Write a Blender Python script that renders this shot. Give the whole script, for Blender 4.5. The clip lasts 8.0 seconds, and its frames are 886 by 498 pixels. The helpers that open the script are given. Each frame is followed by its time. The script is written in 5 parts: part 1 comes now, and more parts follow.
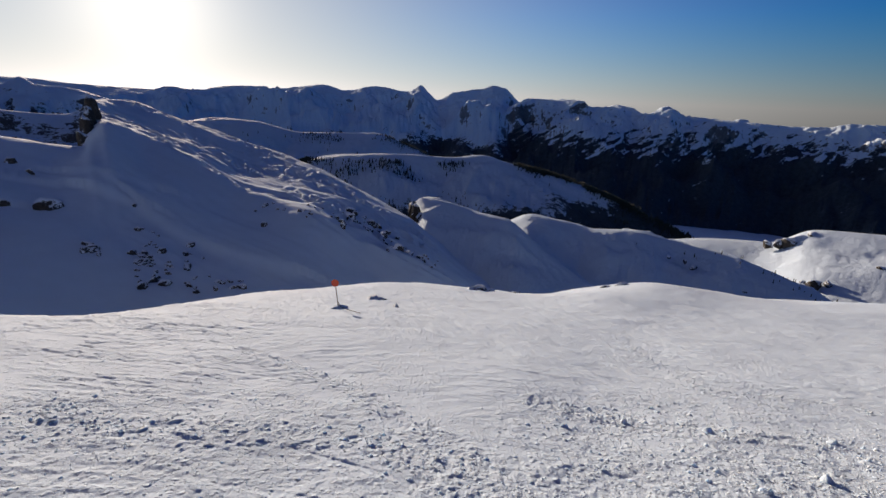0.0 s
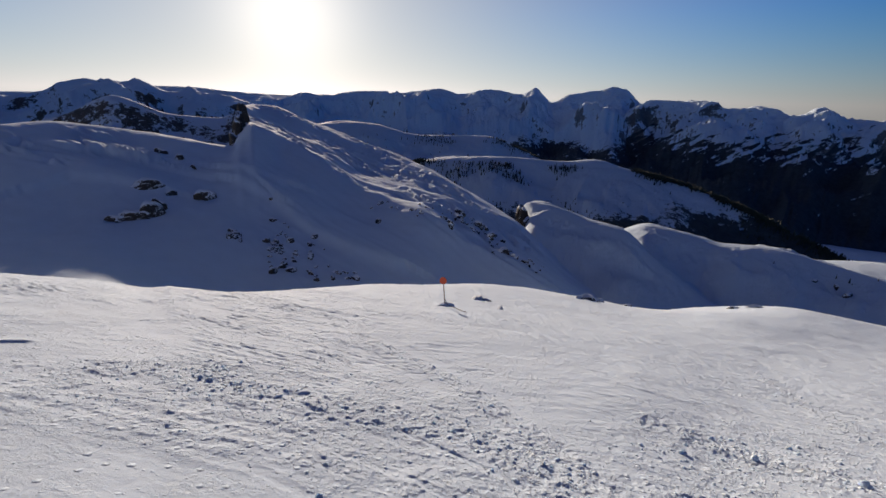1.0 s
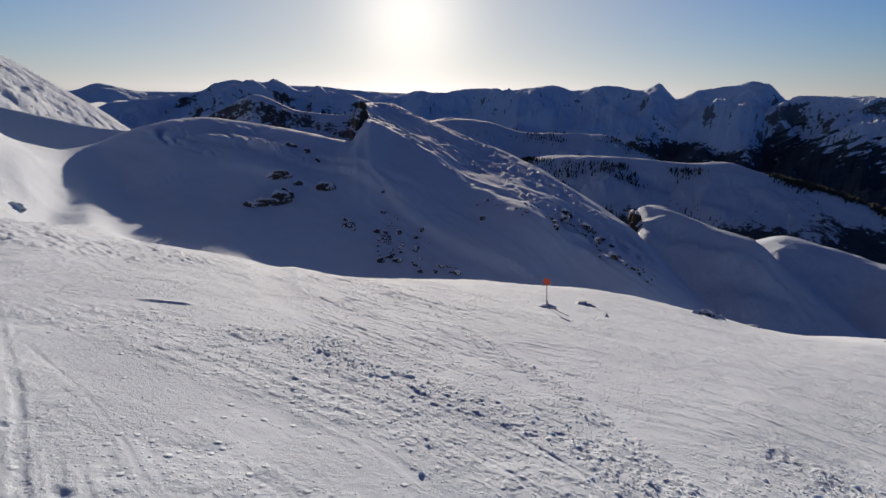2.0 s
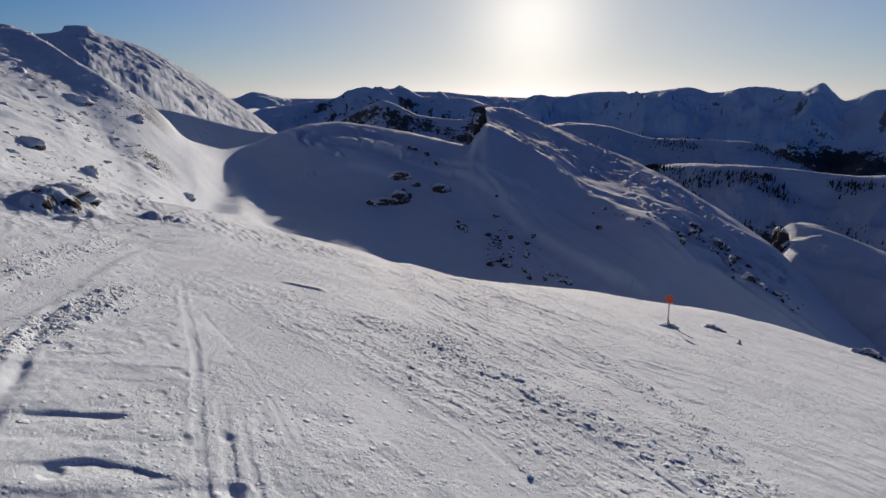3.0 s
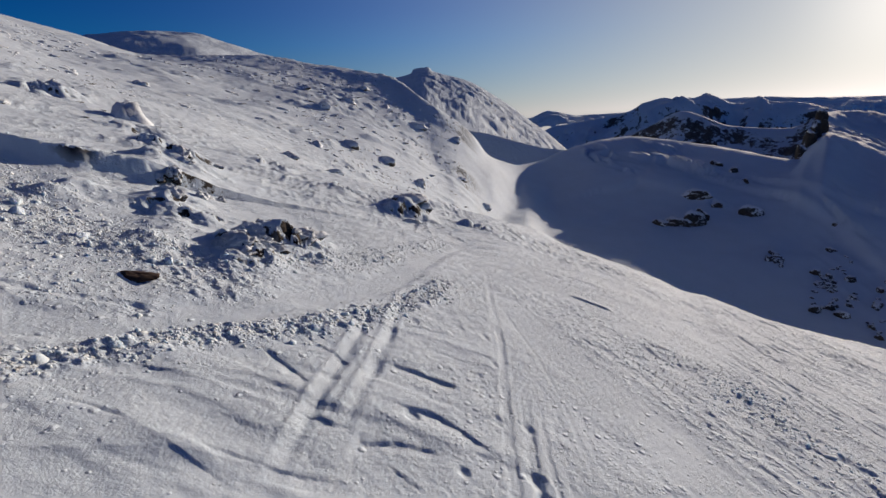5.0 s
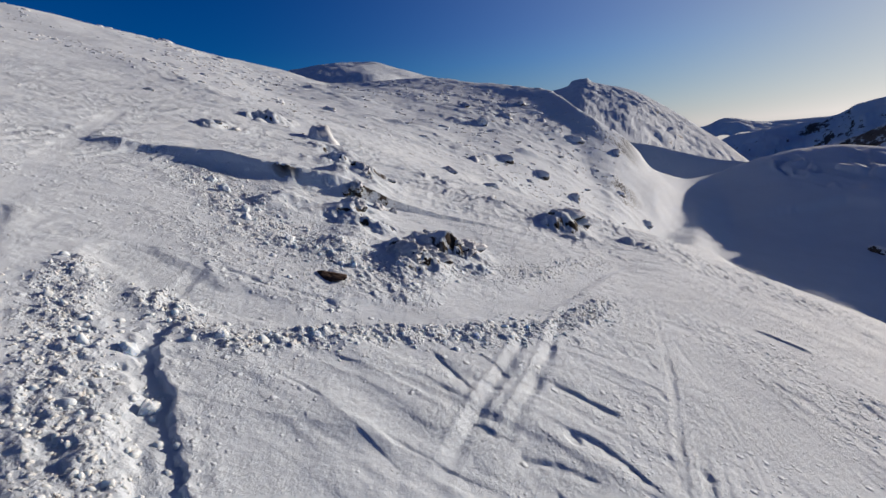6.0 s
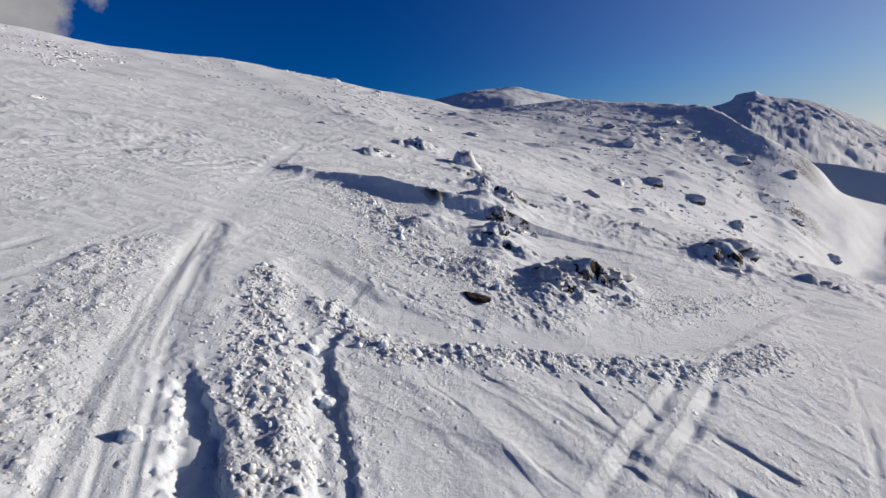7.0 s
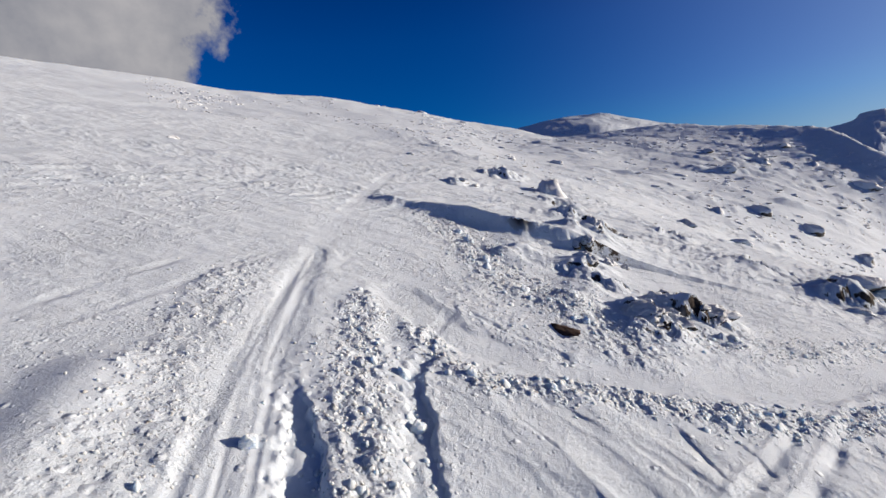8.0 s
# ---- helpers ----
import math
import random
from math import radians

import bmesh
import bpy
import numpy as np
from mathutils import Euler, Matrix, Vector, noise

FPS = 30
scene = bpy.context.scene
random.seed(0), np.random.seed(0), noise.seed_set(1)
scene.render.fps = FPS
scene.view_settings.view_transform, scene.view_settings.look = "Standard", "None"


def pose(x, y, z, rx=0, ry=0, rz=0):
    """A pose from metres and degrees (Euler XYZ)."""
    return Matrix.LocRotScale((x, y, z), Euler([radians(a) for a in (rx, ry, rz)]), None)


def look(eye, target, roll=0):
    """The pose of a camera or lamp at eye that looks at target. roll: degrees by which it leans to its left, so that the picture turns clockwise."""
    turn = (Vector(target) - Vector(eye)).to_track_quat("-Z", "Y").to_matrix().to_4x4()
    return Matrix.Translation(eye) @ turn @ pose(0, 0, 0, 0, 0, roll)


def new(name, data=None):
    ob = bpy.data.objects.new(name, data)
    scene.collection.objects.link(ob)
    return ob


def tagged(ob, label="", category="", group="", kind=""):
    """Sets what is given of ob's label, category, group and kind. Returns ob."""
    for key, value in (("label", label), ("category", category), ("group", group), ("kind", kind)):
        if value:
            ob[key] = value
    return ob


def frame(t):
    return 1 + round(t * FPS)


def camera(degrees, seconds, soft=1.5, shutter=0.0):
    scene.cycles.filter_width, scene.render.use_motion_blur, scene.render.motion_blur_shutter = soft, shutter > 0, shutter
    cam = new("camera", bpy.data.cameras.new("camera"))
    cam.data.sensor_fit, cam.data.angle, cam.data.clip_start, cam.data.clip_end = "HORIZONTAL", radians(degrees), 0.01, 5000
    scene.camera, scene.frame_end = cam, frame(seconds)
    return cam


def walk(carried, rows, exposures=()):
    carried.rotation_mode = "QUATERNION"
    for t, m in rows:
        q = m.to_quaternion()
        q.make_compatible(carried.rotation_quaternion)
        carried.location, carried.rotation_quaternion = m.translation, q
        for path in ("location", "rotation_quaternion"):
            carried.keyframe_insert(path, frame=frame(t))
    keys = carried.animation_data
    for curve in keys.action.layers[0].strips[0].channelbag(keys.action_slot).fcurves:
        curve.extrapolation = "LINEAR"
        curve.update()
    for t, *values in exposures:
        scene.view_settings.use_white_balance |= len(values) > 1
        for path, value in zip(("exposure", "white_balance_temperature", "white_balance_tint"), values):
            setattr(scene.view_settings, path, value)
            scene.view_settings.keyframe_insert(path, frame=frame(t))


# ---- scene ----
cam = camera(87.3, 8.0)
# seconds, eye, and the turn about x, y and z: the camera swings round on the end of a long stick
EYE = 3.07
PATH = [
    (0.0, -0.0001, -0.0001, 3.0702, 71.801, -1.996, -0.002),
    (0.5, -0.1048, -0.0435, 3.0552, 72.042, -1.873, 6.181),
    (1.0, -0.1924, -0.1045, 3.0505, 71.754, -1.331, 13.265),
    (1.5, -0.2526, -0.1529, 3.0418, 71.296, -1.091, 19.771),
    (3.0, -0.3559, -0.4360, 3.0679, 71.598, -0.192, 40.178),
    (3.5, -0.3837, -0.5443, 3.0884, 71.758, 0.528, 47.992),
    (4.0, -0.3909, -0.6799, 3.1430, 72.437, 1.644, 57.175),
    (4.5, -0.3920, -0.7870, 3.1800, 73.301, 2.475, 65.118),
    (6.0, -0.3681, -1.1265, 3.2538, 77.310, 4.863, 91.815),
    (6.5, -0.2957, -1.2129, 3.2937, 79.175, 5.109, 100.537),
    (7.0, -0.1927, -1.2822, 3.3471, 81.455, 5.180, 108.369),
    (7.5, -0.1167, -1.3261, 3.3823, 83.561, 5.131, 113.783),
    (8.0, -0.0463, -1.3374, 3.4081, 85.704, 5.071, 118.403),
]
walk(cam, [(t, pose(x, y, z, rx, ry, rz)) for t, x, y, z, rx, ry, rz in PATH],
     [(0.0, 0.0), (1.5, -0.10), (3.5, -0.26), (4.5, -0.30), (6.0, -0.14), (7.0, 0.0), (8.0, 0.18)])

# ---- daylight: a low sun over the far range, clear sky ----
SUN_AZ, SUN_EL = -30.2, 8.3
world = bpy.data.worlds.new("sky")
scene.world = world
world.use_nodes = True
wn, wl = world.node_tree.nodes, world.node_tree.links
sky = wn.new("ShaderNodeTexSky")
sky.sky_type, sky.sun_disc = "NISHITA", False
sky.sun_elevation, sky.sun_rotation = radians(SUN_EL), radians(SUN_AZ)
sky.altitude, sky.air_density, sky.dust_density, sky.ozone_density = 2000, 1.0, 0.6, 1.6
# deep blue overhead, pale towards the horizon
way = wn.new("ShaderNodeSeparateXYZ")
wl.new(wn.new("ShaderNodeTexCoord").outputs["Generated"], way.inputs[0])
rise = wn.new("ShaderNodeMapRange")
wl.new(way.outputs["Z"], rise.inputs["Value"])
for key, value in (("From Min", 0.0), ("From Max", 0.20), ("To Min", 0.5), ("To Max", 1.5)):
    rise.inputs[key].default_value = value
depth = wn.new("ShaderNodeHueSaturation")
wl.new(rise.outputs[0], depth.inputs["Saturation"])
wl.new(sky.outputs[0], depth.inputs["Color"])
wn["Background"].inputs["Strength"].default_value = 0.05
sun_way = Vector((math.sin(radians(SUN_AZ)) * math.cos(radians(SUN_EL)), math.cos(radians(SUN_AZ)) * math.cos(radians(SUN_EL)), math.sin(radians(SUN_EL))))


def world_math(kind, a, c):
    n = wn.new("ShaderNodeMath")
    n.operation = kind
    for k, v in enumerate((a, c)):
        if isinstance(v, bpy.types.NodeSocket):
            wl.new(v, n.inputs[k])
        else:
            n.inputs[k].default_value = v
    return n.outputs[0]


def world_mix(kind, fac, a, c):
    n = wn.new("ShaderNodeMixRGB")
    n.blend_type = kind
    for k, v in enumerate((fac, a, c)):
        if isinstance(v, bpy.types.NodeSocket):
            wl.new(v, n.inputs[k])
        else:
            n.inputs[k].default_value = v
    return n.outputs[0]


# the bright haze about the sun
near_sun = wn.new("ShaderNodeVectorMath")
near_sun.operation = "DOT_PRODUCT"
wl.new(way.inputs[0].links[0].from_socket, near_sun.inputs[0])
near_sun.inputs[1].default_value = sun_way
facing = world_math("MAXIMUM", near_sun.outputs["Value"], 0.0)
low_sky = world_math("POWER", world_math("SUBTRACT", 1.0, world_math("MAXIMUM", way.outputs["Z"], 0.0)), 9.0)
height = wn.new("ShaderNodeMapRange")
wl.new(way.outputs["Z"], height.inputs["Value"])
height.inputs["From Max"].default_value = 0.15
pure = world_math("MULTIPLY", height.outputs[0], world_math("SUBTRACT", 1.0, world_math("MULTIPLY", world_math("POWER", facing, 5.0), 0.7)))
clear = world_mix("MULTIPLY", 1.0, depth.outputs[0], world_mix("MIX", pure, (0.74, 0.80, 1.0, 1), (0.03, 0.90, 1.80, 1)))
zenith = wn.new("ShaderNodeMapRange")
wl.new(way.outputs["Z"], zenith.inputs["Value"])
for key, value in (("From Min", 0.34), ("From Max", 0.8), ("To Min", 0.0), ("To Max", 1.0)):
    zenith.inputs[key].default_value = value
clear = world_mix("MULTIPLY", zenith.outputs[0], clear, (0.0, 0.13, 0.42, 1))
clear = world_mix("MULTIPLY", 1.0, clear, world_math("SUBTRACT", 1.0, world_math("MULTIPLY", world_math("POWER", facing, 7.0), 0.7)))
glow = world_math("ADD", world_math("MULTIPLY", world_math("POWER", facing, 170.0), 9.5), world_math("MULTIPLY", world_math("POWER", facing, 26.0), 3.5))
glow = world_math("ADD", glow, world_math("MULTIPLY", world_math("POWER", facing, 8.0), 4.0))
veil = world_math("MULTIPLY", world_math("MULTIPLY", world_math("POWER", facing, 1.6), low_sky), 6.0)
hazy = world_mix("ADD", 1.0, clear, world_mix("MULTIPLY", 1.0, glow, (1.0, 0.87, 0.72, 1)))
pale = world_math("MULTIPLY", world_math("POWER", facing, 3.0), 5.4)
hazy = world_mix("ADD", 1.0, hazy, world_mix("MULTIPLY", 1.0, pale, (0.74, 0.84, 0.96, 1)))
hazy = world_mix("ADD", 1.0, hazy, world_mix("MULTIPLY", 1.0, veil, (1.0, 0.86, 0.74, 1)))

# a bank of cloud over the upper slope and a few wisps, by direction
cloud_at = wn.new("ShaderNodeVectorMath")
cloud_at.operation = "DOT_PRODUCT"
wl.new(way.inputs[0].links[0].from_socket, cloud_at.inputs[0])
C_AZ, C_EL = radians(-161), radians(24)
cloud_at.inputs[1].default_value = (math.sin(C_AZ) * math.cos(C_EL), math.cos(C_AZ) * math.cos(C_EL), math.sin(C_EL))
puff = wn.new("ShaderNodeTexNoise")
wl.new(way.inputs[0].links[0].from_socket, puff.inputs["Vector"])
puff.inputs["Scale"].default_value, puff.inputs["Detail"].default_value, puff.inputs["Roughness"].default_value = 7.0, 8.0, 0.58
bank = world_math("ADD", world_math("MULTIPLY", cloud_at.outputs["Value"], 14.0), world_math("MULTIPLY", puff.outputs[0], 2.2))
cover = wn.new("ShaderNodeMapRange")
wl.new(bank, cover.inputs["Value"])
cover.inputs["From Min"].default_value, cover.inputs["From Max"].default_value = 14.38, 14.65
cloud_tone = wn.new("ShaderNodeValToRGB")
wl.new(puff.outputs[0], cloud_tone.inputs[0])
cloud_tone.color_ramp.elements[0].position, cloud_tone.color_ramp.elements[0].color = 0.35, (3.9, 4.1, 4.9, 1)
cloud_tone.color_ramp.elements[1].position, cloud_tone.color_ramp.elements[1].color = 0.70, (7.6, 7.4, 7.7, 1)
wl.new(world_mix("MIX", cover.outputs[0], hazy, cloud_tone.outputs[0]), wn["Background"].inputs["Color"])

sun_data = bpy.data.lights.new("sun", "SUN")
sun_data.energy, sun_data.angle, sun_data.color = 6.6, radians(0.6), (1.0, 0.81, 0.64)
sun = new("sun", sun_data)
sun.matrix_world = look(sun_way * 300, (0, 0, 0))

# ---- noise and curves ----
def lattice(ix, iy, seed):
    h = (ix.astype(np.int64) * 374761393 + iy.astype(np.int64) * 668265263 + seed * 974634777) & 0xFFFFFFFF
    h = ((h ^ (h >> 13)) * 1274126177) & 0xFFFFFFFF
    return ((h ^ (h >> 16)) & 0xFFFFFF) / float(0xFFFFFF)


def value_noise(x, y, seed=0):
    """Smooth noise from -1 to 1, one lump to a unit."""
    ix, iy = np.floor(x), np.floor(y)
    fx, fy = x - ix, y - iy
    fx, fy = fx * fx * fx * (fx * (fx * 6 - 15) + 10), fy * fy * fy * (fy * (fy * 6 - 15) + 10)
    a, b = lattice(ix, iy, seed), lattice(ix + 1, iy, seed)
    c, d = lattice(ix, iy + 1, seed), lattice(ix + 1, iy + 1, seed)
    return 2 * ((a * (1 - fx) + b * fx) * (1 - fy) + (c * (1 - fx) + d * fx) * fy) - 1


def fbm(x, y, octaves, seed=0, gain=0.5):
    total, amp = 0.0, 1.0
    for k in range(octaves):
        c, s = math.cos(0.7 * k + 0.3), math.sin(0.7 * k + 0.3)
        total = total + amp * value_noise((c * x - s * y) * 2 ** k, (s * x + c * y) * 2 ** k, seed + k)
        amp *= gain
    return total


def curve_through(xs, ys, x):
    """A smooth curve through the points that never overshoots (monotone cubic)."""
    xs, ys = np.asarray(xs, float), np.asarray(ys, float)
    h, d = np.diff(xs), np.diff(ys) / np.diff(xs)
    m = np.zeros(len(xs))
    m[1:-1] = np.where(d[:-1] * d[1:] > 0, 2 * d[:-1] * d[1:] / np.where(d[:-1] + d[1:] == 0, 1, d[:-1] + d[1:]), 0)
    m[0], m[-1] = d[0], d[-1]
    x = np.clip(x, xs[0], xs[-1])
    i = np.clip(np.searchsorted(xs, x) - 1, 0, len(xs) - 2)
    t = (x - xs[i]) / h[i]
    return (2 * t**3 - 3 * t**2 + 1) * ys[i] + (t**3 - 2 * t**2 + t) * h[i] * m[i] + (3 * t**2 - 2 * t**3) * ys[i + 1] + (t**3 - t**2) * h[i] * m[i + 1]


def smooth(a, b, x):
    t = np.clip((x - a) / (b - a), 0, 1)
    return t * t * (3 - 2 * t)


# ---- the lie of the land, in degrees of azimuth (0 is +y, right is plus), metres out, and degrees up from the first eye ----
# the brink of the near slope
BRINK = [(-180, 20), (-75, 20), (-60, 20), (-46, 18.6), (-39, 19.5), (-28, 25), (-15, 36), (-5.5, 42), (10, 43), (23, 46), (30, 50), (47, 56), (180, 50)]
BRINK_UP = [(-46, -20.5), (-40, -22.0), (-34, -22.6), (-25, -22.7), (-15.7, -22.9), (-5.5, -22.4), (4.3, -22.8), (9.6, -22.9), (23.3, -20.2), (28, -19.4), (35, -18.9), (40, -18.0), (47, -16.4), (62, -14.0)]
# the gully behind it, which rises to the open slope
GULLY = [(-180, 30, 14.0), (-160, 30, 13.0), (-125, 30, 7.5), (-107, 30, 2.7), (-95, 32, -2.0), (-85, 36, -6.5), (-79, 39, -9.7), (-74, 44, -11.9), (-70, 54, -12.8), (-65, 70, -11.5), (-60.7, 59, -15.4), (-51, 52, -19.3),
         (-39, 50, -25.0), (-28, 50, -27.0), (-15, 55, -27.0), (-5, 58, -28.0), (5, 62, -27.5), (20, 80, -24.5), (47, 100, -22.0), (180, 90, -22.0)]
FACE = [(-180, 55, 16.2), (-160, 55, 15.5), (-125, 55, 11.0), (-107, 55, 6.0), (-95, 58, 3.4), (-85, 58, 0.2), (-79, 60, -2.8), (-74, 57, -7.8), (-69, 66, -9.6), (-65, 82, -8.8), (-61, 80, -11.2), (-51, 76, -12.8),
        (-39, 75, -14.0), (-28, 76, -15.5), (-15, 68, -20.0), (-5, 66, -24.0), (5, 70, -25.6), (20, 100, -24.7), (47, 130, -22.5), (180, 120, -22.0)]
# the break of the slope below the crests
SHOULDER = [(-180, 72, 16.7), (-160, 75, 16.1), (-142, 78, 14.4), (-125, 80, 12.2), (-107, 82, 7.9), (-95, 80, 5.8), (-85, 80, 3.9), (-79, 77, 1.8), (-74, 68, -3.4), (-69, 75, -6.0), (-65, 89, -7.3), (-61, 93, -7.8), (-51, 94, -7.2), (-40, 94, -9.0), (-37.8, 97, -8.0),
            (-36.4, 106, -5.8), (-35, 118, -3.7), (-32.6, 122, -4.3), (-29.8, 114, -5.75), (-26.3, 105, -7.9), (-23.1, 96, -10.3), (-19, 88, -12.2), (-15.2, 82, -13.7), (-9.8, 79, -16.2), (-5.5, 76, -18.4), (-1, 74, -20.9), (8, 76, -24.8), (20, 110, -25.0), (47, 140, -23.5), (180, 130, -23.0)]
# the skyline of the open slope, the saddle, the rounded hill and the long spur
CREST = [(-180, 90, 17.4), (-161.5, 95, 16.8), (-150, 98, 16.2), (-142, 100, 15.3), (-132, 104, 14.4), (-125, 108, 13.1), (-119.6, 112, 11.8), (-114, 114, 10.4), (-109, 115, 9.2), (-104, 112, 7.6), (-98, 112, 7.7), (-92.5, 112, 7.4), (-86, 108, 6.3), (-80, 97, 5.0), (-76.8, 82, 2.7), (-74, 79, 0.5), (-72, 80, -1.0), (-70.6, 82, -2.4), (-69.1, 85, -4.4), (-67.4, 90, -5.2), (-65.1, 97, -5.75),
         (-63, 102, -5.6), (-60.4, 108, -4.7), (-59, 110, -4.3), (-53.7, 119, -3.1), (-48.3, 119, -3.7), (-42.9, 112, -4.5), (-38.8, 110, -5.7), (-37.2, 110, -5.9)]
SPUR = [(-36.2, 136, -3.0), (-35.6, 150, -1.5), (-33.5, 168, -1.25), (-28, 163, -3.4), (-24.3, 156, -4.75), (-21, 150, -6.15), (-15, 137, -8.6), (-10.4, 123, -11.1), (-5, 108, -14.0), (-1.5, 99, -16.3), (5, 89, -21.4), (12, 90, -24.2), (20, 120, -25.2), (47, 150, -24.0), (180, 140, -24.0)]


def up(r, degrees):
    return EYE + r * np.tan(np.radians(degrees))


def column(table, az):
    t = np.array(table, float)
    return [curve_through(t[:, 0], t[:, k], az) for k in range(1, t.shape[1])]


def land_profiles(az):
    """Radii and heights of the land's break lines at each azimuth."""
    rb = column(BRINK, az)[0]
    flat = -0.051 * np.sin(np.radians(az)) - 0.341 * np.cos(np.radians(az))
    zb = up(rb, column(BRINK_UP, az)[0])
    k = smooth(-52, -44, az) * (1 - smooth(62, 90, az))
    zb = (flat * rb - 0.25 * smooth(-72, -62, az)) * (1 - k) + zb * k
    rs, zs = [np.zeros_like(az), 0.55 * rb, rb], [np.zeros_like(az), flat * 0.55 * rb, zb]
    for table in (GULLY, FACE, SHOULDER, CREST + SPUR):
        r, e = column(table, az)
        rs.append(r), zs.append(up(r, e))
    # a wind-packed bench behind the shoulder of the spur
    bench = smooth(-36.5, -35, az) * (1 - smooth(-6, 2, az))
    rs.insert(-1, rs[-2] + 0.40 * (rs[-1] - rs[-2]))
    zs.insert(-1, zs[-2] + (0.40 - 0.33 * bench) * (zs[-1] - zs[-2]))
    re, ze = rs[-1], zs[-1]
    high = 1 - smooth(-85, -60, az)
    rs += [re * 1.12, re * 1.5, np.full_like(az, 900.0), np.full_like(az, 4900.0)]
    zs += [ze - re * (0.025 - 0.02 * high), ze - re * (0.2 - 0.12 * high), ze - 160 - 60 * (1 - high), np.full_like(az, -900.0)]
    return np.array(rs), np.array(zs)


def sheet(name, xs, ys, zs, material, closed=False):
    """A mesh from a grid of points."""
    n, m = xs.shape
    me = bpy.data.meshes.new(name)
    me.vertices.add(n * m)
    me.vertices.foreach_set("co", np.stack([xs, ys, zs], -1).astype(np.float32).ravel())
    cols = np.arange(m if closed else m - 1)
    i, j = np.meshgrid(np.arange(n - 1), cols, indexing="ij")
    j2 = (j + 1) % m
    quads = np.stack([i * m + j, i * m + j2, (i + 1) * m + j2, (i + 1) * m + j], -1).reshape(-1, 4)[:, ::-1]
    me.loops.add(quads.size), me.polygons.add(len(quads))
    me.loops.foreach_set("vertex_index", quads.ravel().astype(np.int32))
    me.polygons.foreach_set("loop_start", np.arange(0, quads.size, 4, dtype=np.int32))
    me.polygons.foreach_set("use_smooth", np.ones(len(quads), bool))
    me.update(calc_edges=True)
    me.materials.append(material)
    return me


def make_ridge(name, crest, material, front=0.35, back=0.4, reach=0.4, soft=0.02, rough=0.012, scale=0.12, step=0.12, rows=70, seed=1, ragged=0.0, shelf=0.0, gentle=0.1, ribs=0.9):
    """A ridge of land: its crest (azimuth, metres out, degrees up), the steepness of its two sides, and its roughness as a share of the distance."""
    t = np.array(crest, float)
    az = np.arange(t[0, 0], t[-1, 0] + step / 2, step)
    r, e = column(crest, az)
    far = float(np.mean(r))
    zc = up(r, e)
    w = np.concatenate([-np.geomspace(1, 0.004, rows), [0], np.geomspace(0.006, 0.6, rows // 2)]) * reach * far
    a = np.radians(az)[None, :]
    rad = r[None, :] + w[:, None] * (1 + 0 * a)
    x, y = rad * np.sin(a), rad * np.cos(a)
    d = np.abs(w)[:, None]
    s = np.where(w < 0, front, back)[:, None]
    k = soft * far
    flat = np.where(w[:, None] < 0, np.minimum(d, shelf), 0.0)
    far_d = d - flat
    wide = max(3, int(2.5 / step)) | 1
    even = np.convolve(np.pad(zc, wide // 2, mode="edge"), np.ones(wide) / wide, mode="valid")
    keep = np.exp(-d / (0.035 * far))
    z = zc[None, :] * keep + even[None, :] * (1 - keep) - gentle * flat - s * (np.sqrt(far_d * far_d + k * k) - k)
    n = fbm(x / (scale * far), y / (scale * far), 7, seed, 0.60)
    ridged = 1 - 2 * np.abs(fbm(x / (1.7 * scale * far) + 9, y / (1.7 * scale * far), 5, seed + 50))
    gain = np.minimum(1, d / (0.08 * far))
    z = z + rough * far * (n * 0.7 + ridged * ribs) * gain
    if ragged:
        z = z + ragged * far * fbm(az / 0.9, az * 0 + seed, 5, seed + 7, 0.6)[None, :] * np.exp(-d / (0.05 * far))
    return sheet(name, x, y, z, material)


# ---- materials ----
def nodes_of(name):
    m = bpy.data.materials.new(name)
    m.use_nodes = True
    t = m.node_tree
    return m, t.nodes, t.links, t.nodes["Principled BSDF"]


def add(nodes, links, kind, inputs=None, **settings):
    n = nodes.new(kind)
    for key, value in settings.items():
        setattr(n, key, value)
    for key, value in (inputs or {}).items():
        if isinstance(value, bpy.types.NodeSocket):
            links.new(value, n.inputs[key])
        else:
            n.inputs[key].default_value = value
    return n


def ramp(nodes, links, fac, stops):
    n = nodes.new("ShaderNodeValToRGB")
    links.new(fac, n.inputs[0])
    e = n.color_ramp.elements
    while len(e) < len(stops):
        e.new(0.5)
    for k, (at, c) in enumerate(stops):
        e[k].position, e[k].color = at, (*c, 1) if len(c) == 3 else c
    return n.outputs[0]


def grey(v):
    return (v, v, v)


